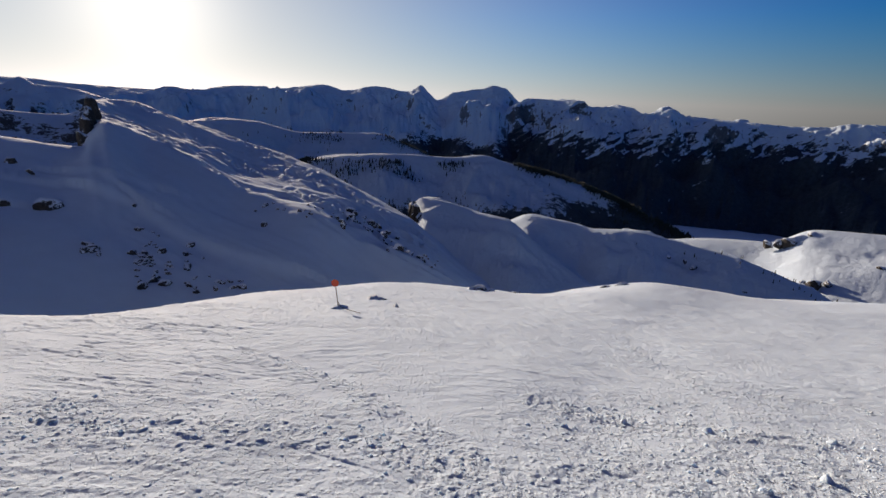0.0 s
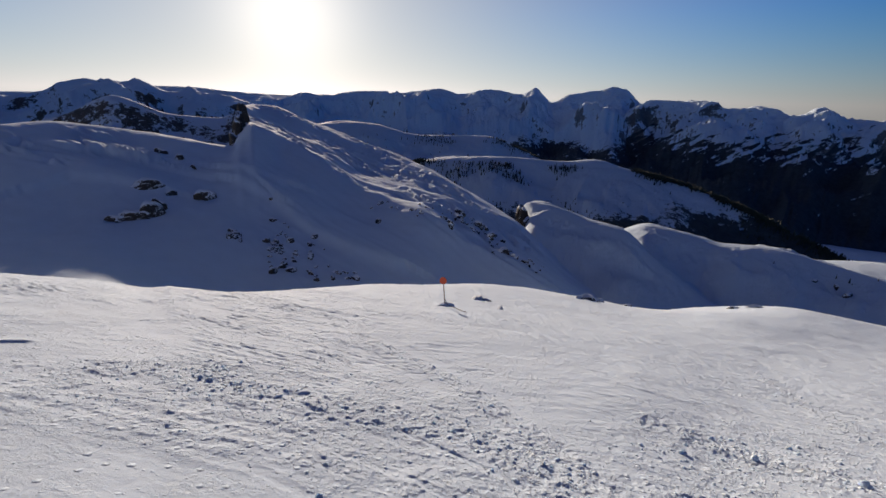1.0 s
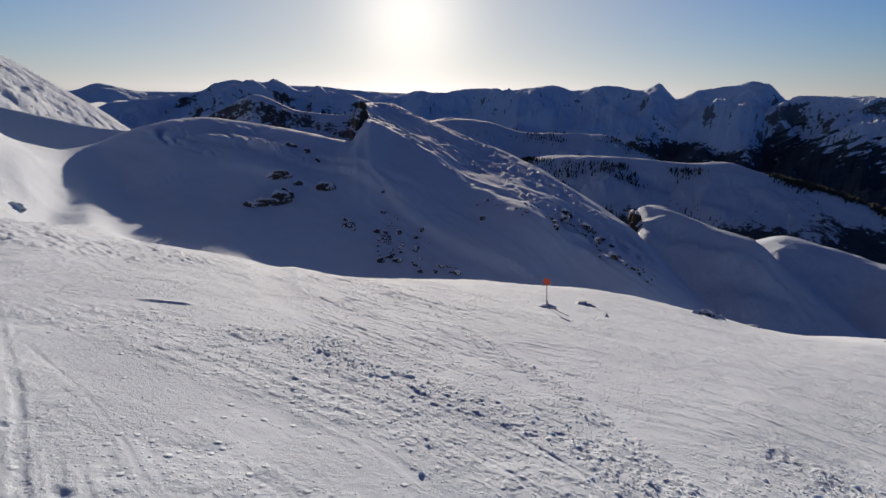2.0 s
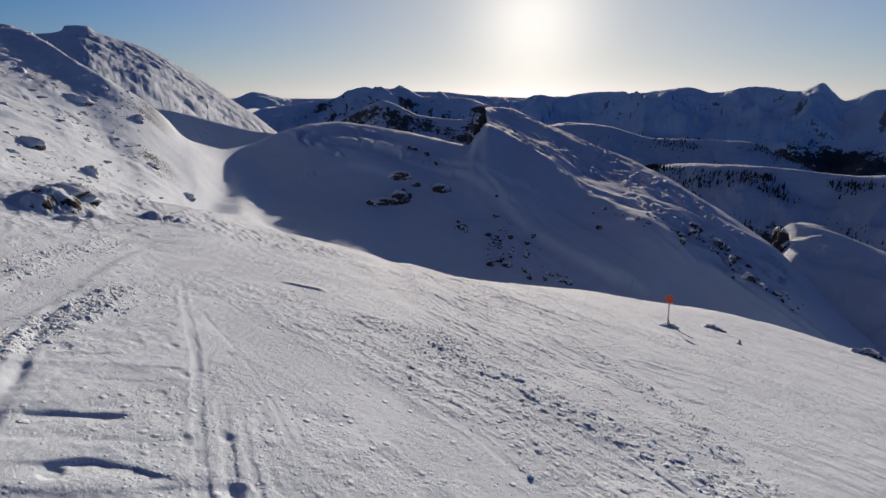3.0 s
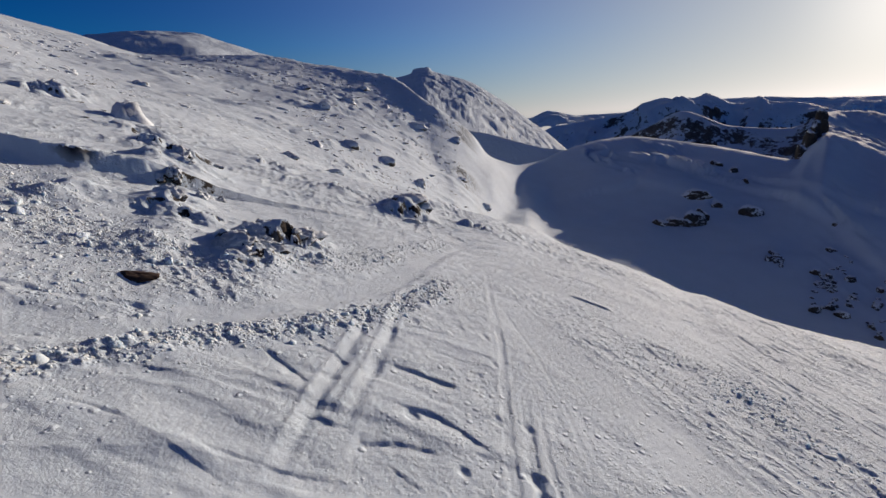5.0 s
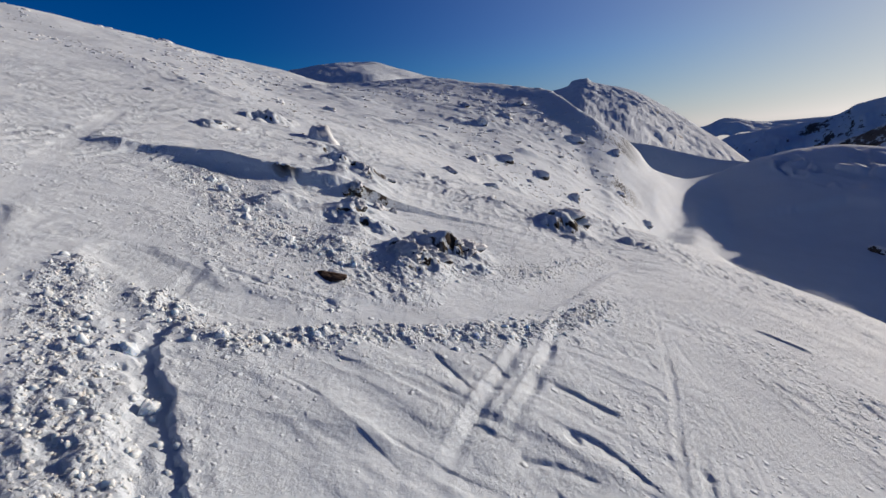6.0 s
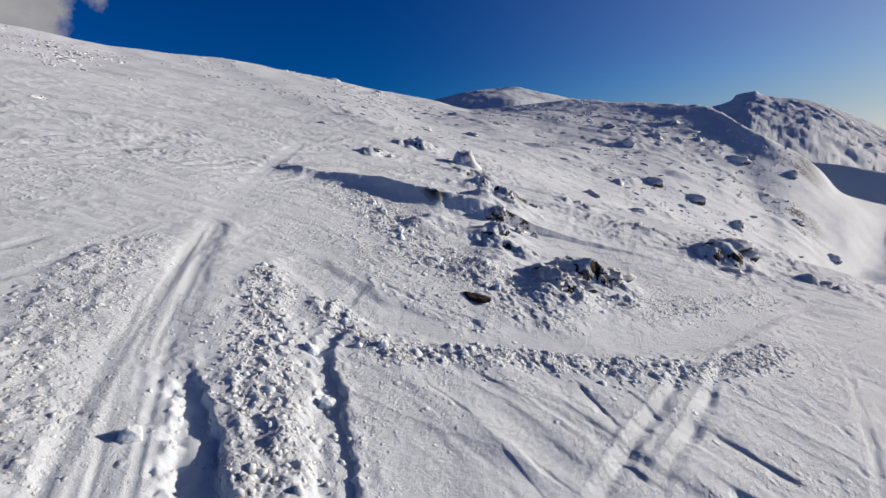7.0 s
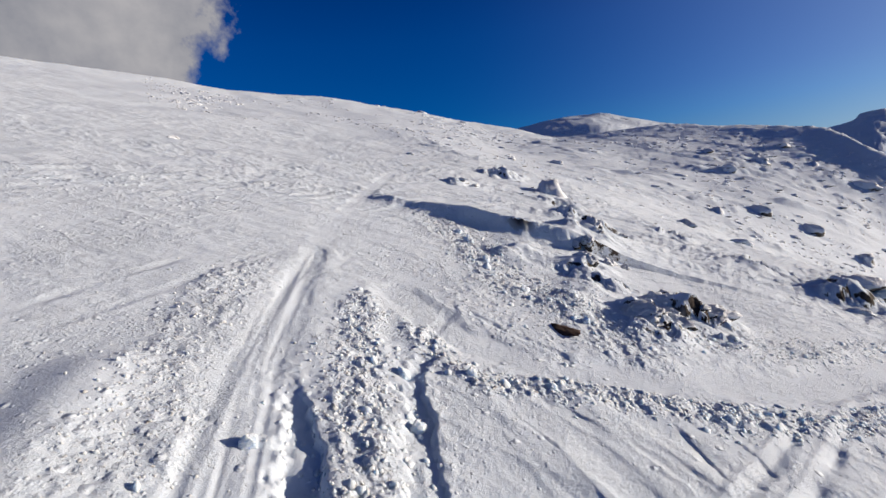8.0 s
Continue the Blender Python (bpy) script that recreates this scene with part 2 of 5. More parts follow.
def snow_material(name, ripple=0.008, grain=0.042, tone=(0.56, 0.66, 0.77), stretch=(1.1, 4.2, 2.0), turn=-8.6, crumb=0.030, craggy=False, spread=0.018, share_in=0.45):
    m, ns, ln, b = nodes_of(name)
    co = add(ns, ln, "ShaderNodeTexCoord").outputs["Object"]
    turned = add(ns, ln, "ShaderNodeMapping", {"Vector": co, "Rotation": (0, 0, radians(-turn)), "Scale": stretch})
    waves = add(ns, ln, "ShaderNodeTexNoise", {"Vector": turned.outputs[0], "Scale": 3.0, "Detail": 5.0, "Roughness": 0.6})
    crumbs = add(ns, ln, "ShaderNodeTexNoise", {"Vector": co, "Scale": 11.0, "Detail": 9.0, "Roughness": 0.70})
    fine = add(ns, ln, "ShaderNodeTexNoise", {"Vector": co, "Scale": 70.0, "Detail": 3.0})
    broad = add(ns, ln, "ShaderNodeTexNoise", {"Vector": co, "Scale": 0.35, "Detail": 4.0})
    churn = add(ns, ln, "ShaderNodeAttribute", attribute_name="churn").outputs["Fac"]
    ruffled = add(ns, ln, "ShaderNodeMath", {0: waves.outputs[0], 1: add(ns, ln, "ShaderNodeMapRange", {"Value": churn, "From Max": 0.4, "To Min": 0.15}).outputs[0]}, operation="MULTIPLY").outputs[0]
    low = add(ns, ln, "ShaderNodeBump", {"Height": ruffled, "Distance": ripple, "Strength": 0.7})
    worn = add(ns, ln, "ShaderNodeTexNoise", {"Vector": co, "Scale": 0.9, "Detail": 3.0})
    share = add(ns, ln, "ShaderNodeMapRange", {"Value": worn.outputs[0], "From Min": 0.38, "From Max": 0.6, "To Min": 0.3, "To Max": 1.0}).outputs[0]
    coarse = add(ns, ln, "ShaderNodeMath", {0: crumbs.outputs[0], 1: share}, operation="MULTIPLY").outputs[0]
    mid = add(ns, ln, "ShaderNodeBump", {"Height": coarse, "Distance": grain, "Strength": 0.8, "Normal": low.outputs[0]})
    # crumbs of two sizes lying where the snow is broken
    normal = mid.outputs[0]
    for cells, share_at, high in ((9.0, 0.55, crumb), (21.0, 0.85, crumb * 0.5)):
        cell = add(ns, ln, "ShaderNodeTexVoronoi", {"Vector": co, "Scale": cells})
        lot = add(ns, ln, "ShaderNodeSeparateXYZ", {0: cell.outputs["Color"]}).outputs["X"]
        there = add(ns, ln, "ShaderNodeMath", {0: add(ns, ln, "ShaderNodeMath", {0: churn, 1: share_at}, operation="MULTIPLY").outputs[0], 1: lot}, operation="GREATER_THAN").outputs[0]
        lump = add(ns, ln, "ShaderNodeMapRange", {"Value": cell.outputs["Distance"], "From Min": 0.08, "From Max": 0.42, "To Min": 1.0, "To Max": 0.0}).outputs[0]
        normal = add(ns, ln, "ShaderNodeBump", {"Height": add(ns, ln, "ShaderNodeMath", {0: lump, 1: there}, operation="MULTIPLY").outputs[0], "Distance": high, "Strength": 0.8, "Normal": normal}).outputs[0]
    top = add(ns, ln, "ShaderNodeBump", {"Height": fine.outputs[0], "Distance": 0.0045, "Strength": 0.8, "Normal": normal})
    ln.new(top.outputs[0], b.inputs["Normal"])
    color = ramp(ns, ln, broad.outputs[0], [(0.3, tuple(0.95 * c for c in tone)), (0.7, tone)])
    if craggy:
        # bare limestone on the steep sides of the outcrops
        there = add(ns, ln, "ShaderNodeAttribute", attribute_name="crag").outputs["Fac"]
        up_z = add(ns, ln, "ShaderNodeSeparateXYZ", {0: add(ns, ln, "ShaderNodeNewGeometry").outputs["Normal"]}).outputs["Z"]
        torn = add(ns, ln, "ShaderNodeTexNoise", {"Vector": co, "Scale": 4.0, "Detail": 6.0, "Roughness": 0.7}).outputs[0]
        tilt = add(ns, ln, "ShaderNodeMath", {0: add(ns, ln, "ShaderNodeMath", {0: torn, 1: 0.9}, operation="MULTIPLY").outputs[0], 1: up_z}, operation="SUBTRACT").outputs[0]
        steep = add(ns, ln, "ShaderNodeMapRange", {"Value": tilt, "From Min": -0.22, "From Max": -0.14}).outputs[0]
        bare = add(ns, ln, "ShaderNodeMath", {0: steep, 1: there}, operation="MULTIPLY").outputs[0]
        stone = ramp(ns, ln, crumbs.outputs[0], [(0.35, (0.016, 0.015, 0.016)), (0.7, (0.085, 0.074, 0.066))])
        mix = ns.new("ShaderNodeMixRGB")
        ln.new(bare, mix.inputs[0]), ln.new(color, mix.inputs[1]), ln.new(stone, mix.inputs[2])
        color = mix.outputs[0]
        ln.new(add(ns, ln, "ShaderNodeMapRange", {"Value": bare, "To Min": 0.3, "To Max": 0.0}).outputs[0], b.inputs["Subsurface Weight"])
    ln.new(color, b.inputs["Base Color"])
    ln.new(ramp(ns, ln, crumbs.outputs[0], [(0.3, grey(0.80)), (0.7, grey(0.97))]), b.inputs["Roughness"])
    b.inputs["Specular IOR Level"].default_value = 0.07
    # light spreads a few centimetres through the snow
    if not craggy:
        b.inputs["Subsurface Weight"].default_value = share_in
    b.inputs["Subsurface Radius"].default_value = (0.8, 0.9, 1.0)
    b.inputs["Subsurface Scale"].default_value = spread
    return m


def rock_material(name, scale=1.0, cover=0.55, side=1.0, dark=(0.035, 0.030, 0.026), light=(0.17, 0.15, 0.13)):
    """Weathered limestone with snow lying and frozen on what faces up."""
    m, ns, ln, b = nodes_of(name)
    co = add(ns, ln, "ShaderNodeTexCoord").outputs["Object"]
    big = add(ns, ln, "ShaderNodeTexNoise", {"Vector": co, "Scale": 2.2 * scale, "Detail": 6.0, "Roughness": 0.65})
    small = add(ns, ln, "ShaderNodeTexNoise", {"Vector": co, "Scale": 14.0 * scale, "Detail": 5.0, "Roughness": 0.7})
    crack = add(ns, ln, "ShaderNodeTexVoronoi", {"Vector": co, "Scale": 5.0 * scale}, feature="DISTANCE_TO_EDGE")
    stone = ramp(ns, ln, small.outputs[0], [(0.3, dark), (0.75, light)])
    up_z = add(ns, ln, "ShaderNodeSeparateXYZ", {0: add(ns, ln, "ShaderNodeNewGeometry").outputs["Normal"]}).outputs["Z"]
    wobble = add(ns, ln, "ShaderNodeMath", {0: big.outputs[0], 1: 1.5}, operation="MULTIPLY").outputs[0]
    fleck = add(ns, ln, "ShaderNodeMath", {0: small.outputs[0], 1: 0.9}, operation="MULTIPLY").outputs[0]
    both = add(ns, ln, "ShaderNodeMath", {0: wobble, 1: fleck}, operation="ADD").outputs[0]
    lie = add(ns, ln, "ShaderNodeMath", {0: add(ns, ln, "ShaderNodeMath", {0: up_z, 1: side}, operation="MULTIPLY").outputs[0], 1: both}, operation="ADD").outputs[0]
    cap = add(ns, ln, "ShaderNodeMapRange", {"Value": lie, "From Min": 0.95 + cover, "From Max": 1.10 + cover}).outputs[0]
    mix = ns.new("ShaderNodeMixRGB")
    ln.new(cap, mix.inputs[0]), ln.new(stone, mix.inputs[1])
    mix.inputs[2].default_value = (0.625, 0.69, 0.765, 1)
    ln.new(mix.outputs[0], b.inputs["Base Color"])
    low = add(ns, ln, "ShaderNodeBump", {"Height": crack.outputs["Distance"], "Distance": 0.05 / scale, "Strength": 0.6})
    top = add(ns, ln, "ShaderNodeBump", {"Height": small.outputs[0], "Distance": 0.04 / scale, "Strength": 0.8, "Normal": low.outputs[0]})
    ln.new(top.outputs[0], b.inputs["Normal"])
    b.inputs["Roughness"].default_value, b.inputs["Specular IOR Level"].default_value = 0.8, 0.25
    return m


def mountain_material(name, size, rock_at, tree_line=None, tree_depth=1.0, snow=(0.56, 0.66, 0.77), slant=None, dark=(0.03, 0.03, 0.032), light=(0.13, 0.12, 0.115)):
    """Snow slopes, bare rock where it is steep, and dark woods under the tree line. size: metres of the larger patches."""
    m, ns, ln, b = nodes_of(name)
    geo = add(ns, ln, "ShaderNodeNewGeometry")
    co = add(ns, ln, "ShaderNodeTexCoord").outputs["Object"]
    patch = add(ns, ln, "ShaderNodeTexNoise", {"Vector": co, "Scale": 1.0 / size, "Detail": 9.0, "Roughness": 0.68})
    grain = add(ns, ln, "ShaderNodeTexNoise", {"Vector": co, "Scale": 7.0 / size, "Detail": 7.0, "Roughness": 0.75})
    up_z = add(ns, ln, "ShaderNodeSeparateXYZ", {0: geo.outputs["Normal"]}).outputs["Z"]
    grain_half = add(ns, ln, "ShaderNodeMath", {0: grain.outputs[0], 1: 0.8}, operation="MULTIPLY").outputs[0]
    both = add(ns, ln, "ShaderNodeMath", {0: patch.outputs[0], 1: grain_half}, operation="ADD").outputs[0]
    steep = add(ns, ln, "ShaderNodeMath", {0: both, 1: up_z}, operation="SUBTRACT").outputs[0]
    bare = add(ns, ln, "ShaderNodeMapRange", {"Value": steep, "From Min": rock_at, "From Max": rock_at + 0.05}).outputs[0]
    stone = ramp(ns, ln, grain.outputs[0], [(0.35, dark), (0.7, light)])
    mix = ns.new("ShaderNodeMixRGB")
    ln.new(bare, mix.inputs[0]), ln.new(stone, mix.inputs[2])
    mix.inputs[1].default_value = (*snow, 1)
    color = mix.outputs[0]
    if tree_line is not None:
        z = add(ns, ln, "ShaderNodeSeparateXYZ", {0: co}).outputs["Z"]
        low = add(ns, ln, "ShaderNodeMapRange", {"Value": z, "From Min": tree_line, "From Max": tree_line - tree_depth, "To Min": -0.45, "To Max": 0.35}).outputs[0]
        glades = both
        if slant:
            aslant = add(ns, ln, "ShaderNodeMapping", {"Vector": co, "Rotation": (0, radians(slant), 0)})
            aslant = add(ns, ln, "ShaderNodeMapping", {"Vector": aslant.outputs[0], "Scale": (0.35, 0.6, 1.8)})
            strip = add(ns, ln, "ShaderNodeTexNoise", {"Vector": aslant.outputs[0], "Scale": 2.6 / size, "Detail": 6.0, "Roughness": 0.62})
            glades = add(ns, ln, "ShaderNodeMapRange", {"Value": strip.outputs[0], "From Min": 0.3, "From Max": 0.7, "To Min": 0.60, "To Max": 1.30}).outputs[0]
        dense = add(ns, ln, "ShaderNodeMath", {0: low, 1: glades}, operation="ADD").outputs[0]
        wood = add(ns, ln, "ShaderNodeMapRange", {"Value": dense, "From Min": 0.93, "From Max": 1.0}).outputs[0]
        # dark woods, lightened and blued to carry the haze in their colour
        hazy_woods = ramp(ns, ln, grain.outputs[0], [(0.3, (0.025, 0.036, 0.042)), (0.7, (0.07, 0.09, 0.105))])
        mix2 = ns.new("ShaderNodeMixRGB")
        ln.new(wood, mix2.inputs[0]), ln.new(color, mix2.inputs[1]), ln.new(hazy_woods, mix2.inputs[2])
        color = mix2.outputs[0]
    ln.new(color, b.inputs["Base Color"])
    bump = add(ns, ln, "ShaderNodeBump", {"Height": both, "Distance": size * 0.10, "Strength": 0.6})
    ln.new(bump.outputs[0], b.inputs["Normal"])
    b.inputs["Roughness"].default_value, b.inputs["Specular IOR Level"].default_value = 0.8, 0.1
    return m


def plain(name, color, rough=0.6, metal=0.0, grain=0.0):
    m, ns, ln, b = nodes_of(name)
    co = add(ns, ln, "ShaderNodeTexCoord").outputs["Object"]
    n = add(ns, ln, "ShaderNodeTexNoise", {"Vector": co, "Scale": 18.0, "Detail": 5.0})
    ln.new(ramp(ns, ln, n.outputs[0], [(0.3, tuple(c * (0.75 - grain) for c in color)), (0.7, color)]), b.inputs["Base Color"])
    b.inputs["Roughness"].default_value, b.inputs["Metallic"].default_value = rough, metal
    return m


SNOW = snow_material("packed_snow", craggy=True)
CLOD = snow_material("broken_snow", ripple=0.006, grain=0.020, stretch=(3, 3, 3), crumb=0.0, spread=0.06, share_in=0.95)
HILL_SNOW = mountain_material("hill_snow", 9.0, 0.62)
ROCK = rock_material("snowy_rock", cover=0.02, side=0.6, dark=(0.02, 0.018, 0.018), light=(0.09, 0.082, 0.078))
RIMED = rock_material("rimed_rock", cover=0.04, side=0.45, dark=(0.025, 0.022, 0.02), light=(0.10, 0.09, 0.085))
ROCK_BARE = rock_material("wind_swept_rock", cover=0.60, dark=(0.012, 0.011, 0.011), light=(0.085, 0.072, 0.06))
EARTH = plain("frozen_brown_earth", (0.06, 0.032, 0.02), 0.9, grain=0.3)
WOODED = mountain_material("wooded_hill", 40.0, 0.50, -50.0, 50.0)
PLATEAU = mountain_material("rocky_plateau", 50.0, 0.42)
CLIFF = mountain_material("cliff_bands", 16.0, 0.05)
CRAG = mountain_material("rimed_crag", 4.0, 0.32)
# snow colour paler than on the hills, in place of thin haze
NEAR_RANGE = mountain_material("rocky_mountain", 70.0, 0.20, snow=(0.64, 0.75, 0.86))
# haze of the distance put into the colours: paler snow, paler greyer-blue rock
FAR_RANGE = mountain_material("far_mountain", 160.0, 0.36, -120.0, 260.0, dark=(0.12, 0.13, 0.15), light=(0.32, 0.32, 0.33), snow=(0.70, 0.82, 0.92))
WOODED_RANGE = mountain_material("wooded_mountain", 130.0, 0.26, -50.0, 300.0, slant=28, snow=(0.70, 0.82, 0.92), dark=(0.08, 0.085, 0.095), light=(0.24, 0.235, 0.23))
# palest snow of all: the haze over these peaks is in their base colour
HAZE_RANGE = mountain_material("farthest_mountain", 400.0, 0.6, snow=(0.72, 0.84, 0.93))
ORANGE = plain("orange_signal_paint", (0.58, 0.065, 0.016), 0.5)
POLE = plain("weathered_pole", (0.62, 0.56, 0.5), 0.6)
CORD = plain("dark_cord", (0.10, 0.09, 0.08), 0.8)
NEEDLES = plain("dark_needles", (0.018, 0.028, 0.018), 0.8)
BARK = plain("bark", (0.06, 0.045, 0.035), 0.9)

# ---- marks in the near snow, in metres of the plan ----
SKI_PAIR = [
    [(-3.2, -1.60), (-3.57, -1.48), (-3.97, -1.36), (-4.52, -1.16), (-5.34, -0.88), (-6.19, -0.56), (-7.3, -0.20)],
    [(-3.9, -1.04), (-4.60, -0.78), (-5.40, -0.46), (-6.45, -0.09), (-7.1, 0.12), (-7.9, 0.40), (-8.6, 0.7)],
]
LONG_TRACKS = [
    ([(-10.5, 2.95), (-8.45, 2.27), (-6.3, 1.57), (-5.02, 1.06), (-4.0, 0.66), (-3.4, 0.46), (-2.2, 0.05)], 0.055, 0.026),
    ([(-5.3, 1.40), (-4.38, 1.05), (-3.72, 0.79), (-3.3, 0.68), (-2.2, 0.4)], 0.060, 0.024),
    ([(-5.0, 1.5), (-4.2, 1.15), (-3.54, 0.93), (-3.1, 0.80), (-2.2, 0.55)], 0.035, 0.014),
    ([(-11.5, 2.3), (-8.0, 2.35), (-6.1, 2.1), (-4.7, 1.75), (-3.4, 1.3)], 0.030, 0.010),
    ([(-6.55, -4.85), (-6.36, -4.23), (-6.27, -3.68), (-6.24, -2.7)], 0.060, 0.030),
    ([(-6.9, -4.85), (-6.3, -4.72), (-5.5, -4.60), (-4.9, -4.38), (-4.5, -4.1)], 0.090, 0.030),
    ([(-1.4, -7.2), (-2.62, -7.40), (-3.67, -7.52), (-4.77, -7.82), (-6.3, -8.2)], 0.09, 0.018),
    ([(-1.6, -7.7), (-2.4, -7.95), (-3.3, -8.2), (-4.6, -8.35)], 0.08, 0.020),
    ([(-6.2, 4.55), (-5.38, 4.71), (-4.13, 4.91), (-2.74, 5.04), (-1.83, 5.01), (-0.9, 4.8)], 0.09, 0.016),
    ([(-8.5, 3.6), (-6.0, 4.15), (-3.5, 4.20), (-1.4, 3.75), (0.2, 2.9)], 0.10, 0.014),
    ([(-8.0, 4.0), (-5.6, 4.45), (-3.4, 4.50), (-1.2, 4.05), (0.5, 3.2)], 0.07, 0.014),
    ([(-7.5, 3.1), (-5.0, 3.60), (-3.0, 3.55), (-1.3, 3.0)], 0.08, 0.012),
    ([(-8.6, 7.2), (-6.4, 6.9), (-4.0, 7.0), (-2.0, 6.6), (-0.6, 5.7)], 0.07, 0.016),
    ([(-9.0, 8.3), (-6.5, 8.1), (-4.5, 8.0), (-2.6, 7.4)], 0.06, 0.014),
    ([(-2.2, 5.35), (-1.83, 5.26), (-1.23, 5.02), (-0.6, 4.80), (0.2, 4.35)], 0.06, 0.030),
]
# strokes of a ski's edge: a line and its depth
EDGE_MARKS = [
    ([(-5.72, -1.78), (-5.20, -1.38), (-4.78, -1.12)], 0.045), ([(-5.42, -1.90), (-4.92, -1.56), (-4.52, -1.29)], 0.016), ([(-5.82, -1.2), (-5.61, -0.90), (-5.3, -0.7)], 0.035),
    ([(-4.26, -0.95), (-4.06, -0.72), (-4.06, -0.42), (-3.92, -0.02)], 0.050), ([(-4.60, -0.63), (-4.24, -0.30), (-3.93, 0.02)], 0.020),
    ([(-4.76, -0.55), (-4.50, 0.05), (-4.25, 0.25), (-3.8, 0.54)], 0.050), ([(-5.52, -0.33), (-5.33, 0.10), (-5.08, 0.52)], 0.055), ([(-3.77, -0.58), (-3.43, -0.32)], 0.02),
    ([(-4.42, -1.15), (-4.55, -1.02), (-4.88, -0.82)], 0.045), ([(-4.40, -1.13), (-4.20, -0.93)], 0.040), ([(-6.70, 0.22), (-6.62, 0.55), (-6.55, 0.85)], 0.016), ([(-6.05, 0.30), (-5.88, 0.62), (-5.70, 0.95)], 0.015),
]
# pits in the snow: x, y, half width, depth
HOLES = [(-6.89, 1.10, 0.07, 0.035), (-7.40, 1.70, 0.06, 0.03), (-5.48, 0.87, 0.075, 0.04), (-6.65, 1.43, 0.065, 0.035), (-5.80, 1.24, 0.06, 0.035), (-4.48, 0.74, 0.06, 0.04), (-6.88, 0.37, 0.08, 0.04), (-4.50, -0.20, 0.07, 0.05),
         (-3.69, 0.08, 0.05, 0.05), (-4.38, 1.05, 0.09, 0.05), (-3.62, 0.75, 0.10, 0.07), (-3.40, 0.72, 0.09, 0.06), (-8.1, 2.0, 0.05, 0.03), (-9.2, 2.4, 0.06, 0.03)]
WIND_LIPS = [
    [(-4.89, -2.39), (-4.77, -2.0), (-4.60, -1.67), (-4.44, -1.29)], [(-4.17, -2.53), (-4.01, -2.2), (-3.90, -1.93)], [(-3.81, -3.36), (-3.80, -2.79), (-3.87, -2.21), (-3.71, -1.53)],
    [(-4.89, -2.30), (-4.84, -1.81), (-4.62, -1.29)], [(-4.30, -3.42), (-4.25, -2.62), (-3.93, -2.23)], [(-6.6, -0.1), (-6.35, 0.5), (-6.1, 1.0)],
]
# mounds by the outcrops: x, y, half width, height
MOUNDS = [(-8.7, -2.1, 0.75, 0.19), (-9.9, -1.5, 0.9, 0.20), (-11.2, -3.5, 0.8, 0.2), (-14.1, -4.1, 1.2, 0.28), (-9.4, -3.3, 0.7, 0.14), (-8.3, -3.4, 0.5, 0.12), (-16.7, 2.2, 1.0, 0.3), (-10.6, -5.0, 0.9, 0.24)]
SLOTS = [
    ([(-5.2, -4.36), (-4.37, -4.17), (-4.06, -4.03), (-3.74, -3.71), (-3.51, -3.61), (-3.08, -3.29), (-2.3, -2.85)], 0.06, 0.12, 0.058, 0.006),
    ([(-3.34, -5.12), (-2.92, -4.46), (-2.36, -3.90), (-1.85, -3.4)], 0.04, 0.20, 0.10, 0.0),
]
DEEP_TRACK = [(-6.6, -7.68), (-4.4, -6.25), (-3.3, -5.47), (-2.72, -4.98), (-1.9, -4.28), (-1.5, -3.9)]
FAINT_PATH = [(-24.0, -16.6), (-15.4, -12.2), (-12.0, -10.6), (-8.9, -9.0), (-6.6, -7.7)]
BANK = [(-0.9, -5.2), (-1.55, -5.69), (-2.05, -6.1)]
TRAVERSE = [(-13.5, 3.2), (-11.2, 1.75), (-8.5, 0.15), (-6.9, -1.5), (-5.75, -3.1), (-5.55, -4.3), (-6.2, -5.6)]
BERM = [(-11.9, -9.8), (-12.1, -8.3), (-12.2, -7.4), (-12.15, -6.0), (-12.5, -4.4)]
GROOMED = [(-8.0, 2.5), (-4.5, 2.95), (-2.4, 3.0), (-0.8, 2.85), (0.6, 2.3)]
SWEPT = [(-4.6, 10.6), (-2.72, 9.34), (-0.72, 7.62), (0.31, 5.79), (0.99, 4.6), (1.5, 3.6)]
BAR = [(-9.95, 4.80), (-9.46, 5.32), (-9.09, 5.66)]
# bands of broken snow: a line, its half width and how thick the clods lie
CLOD_BANDS = [
    ([(-7.3, 5.1), (-6.4, 5.62), (-4.9, 5.42), (-4.0, 5.6), (-3.2, 5.55), (-1.8, 5.75), (-0.5, 5.6), (0.45, 4.7), (1.0, 4.0)], 0.62, 0.9, 0.028),
    ([(-5.0, 10.6), (-2.0, 8.4), (-0.6, 6.8), (0.3, 5.8), (1.0, 4.9), (1.4, 4.1)], 0.36, 0.8, 0.028),
    ([(-9.1, 1.6), (-7.3, 0.2), (-6.3, -1.0), (-5.45, -2.65), (-4.75, -3.5), (-4.9, -4.2), (-5.3, -4.7)], 0.26, 1.3, 0.042),
    ([(-2.05, -3.10), (-2.75, -3.72), (-3.5, -4.35), (-4.5, -5.1), (-5.6, -5.8)], 0.33, 1.2, 0.036),
    ([(-1.5, -4.9), (-2.6, -6.0), (-3.7, -6.8), (-5.0, -7.6)], 0.50, 0.75, 0.030),
]
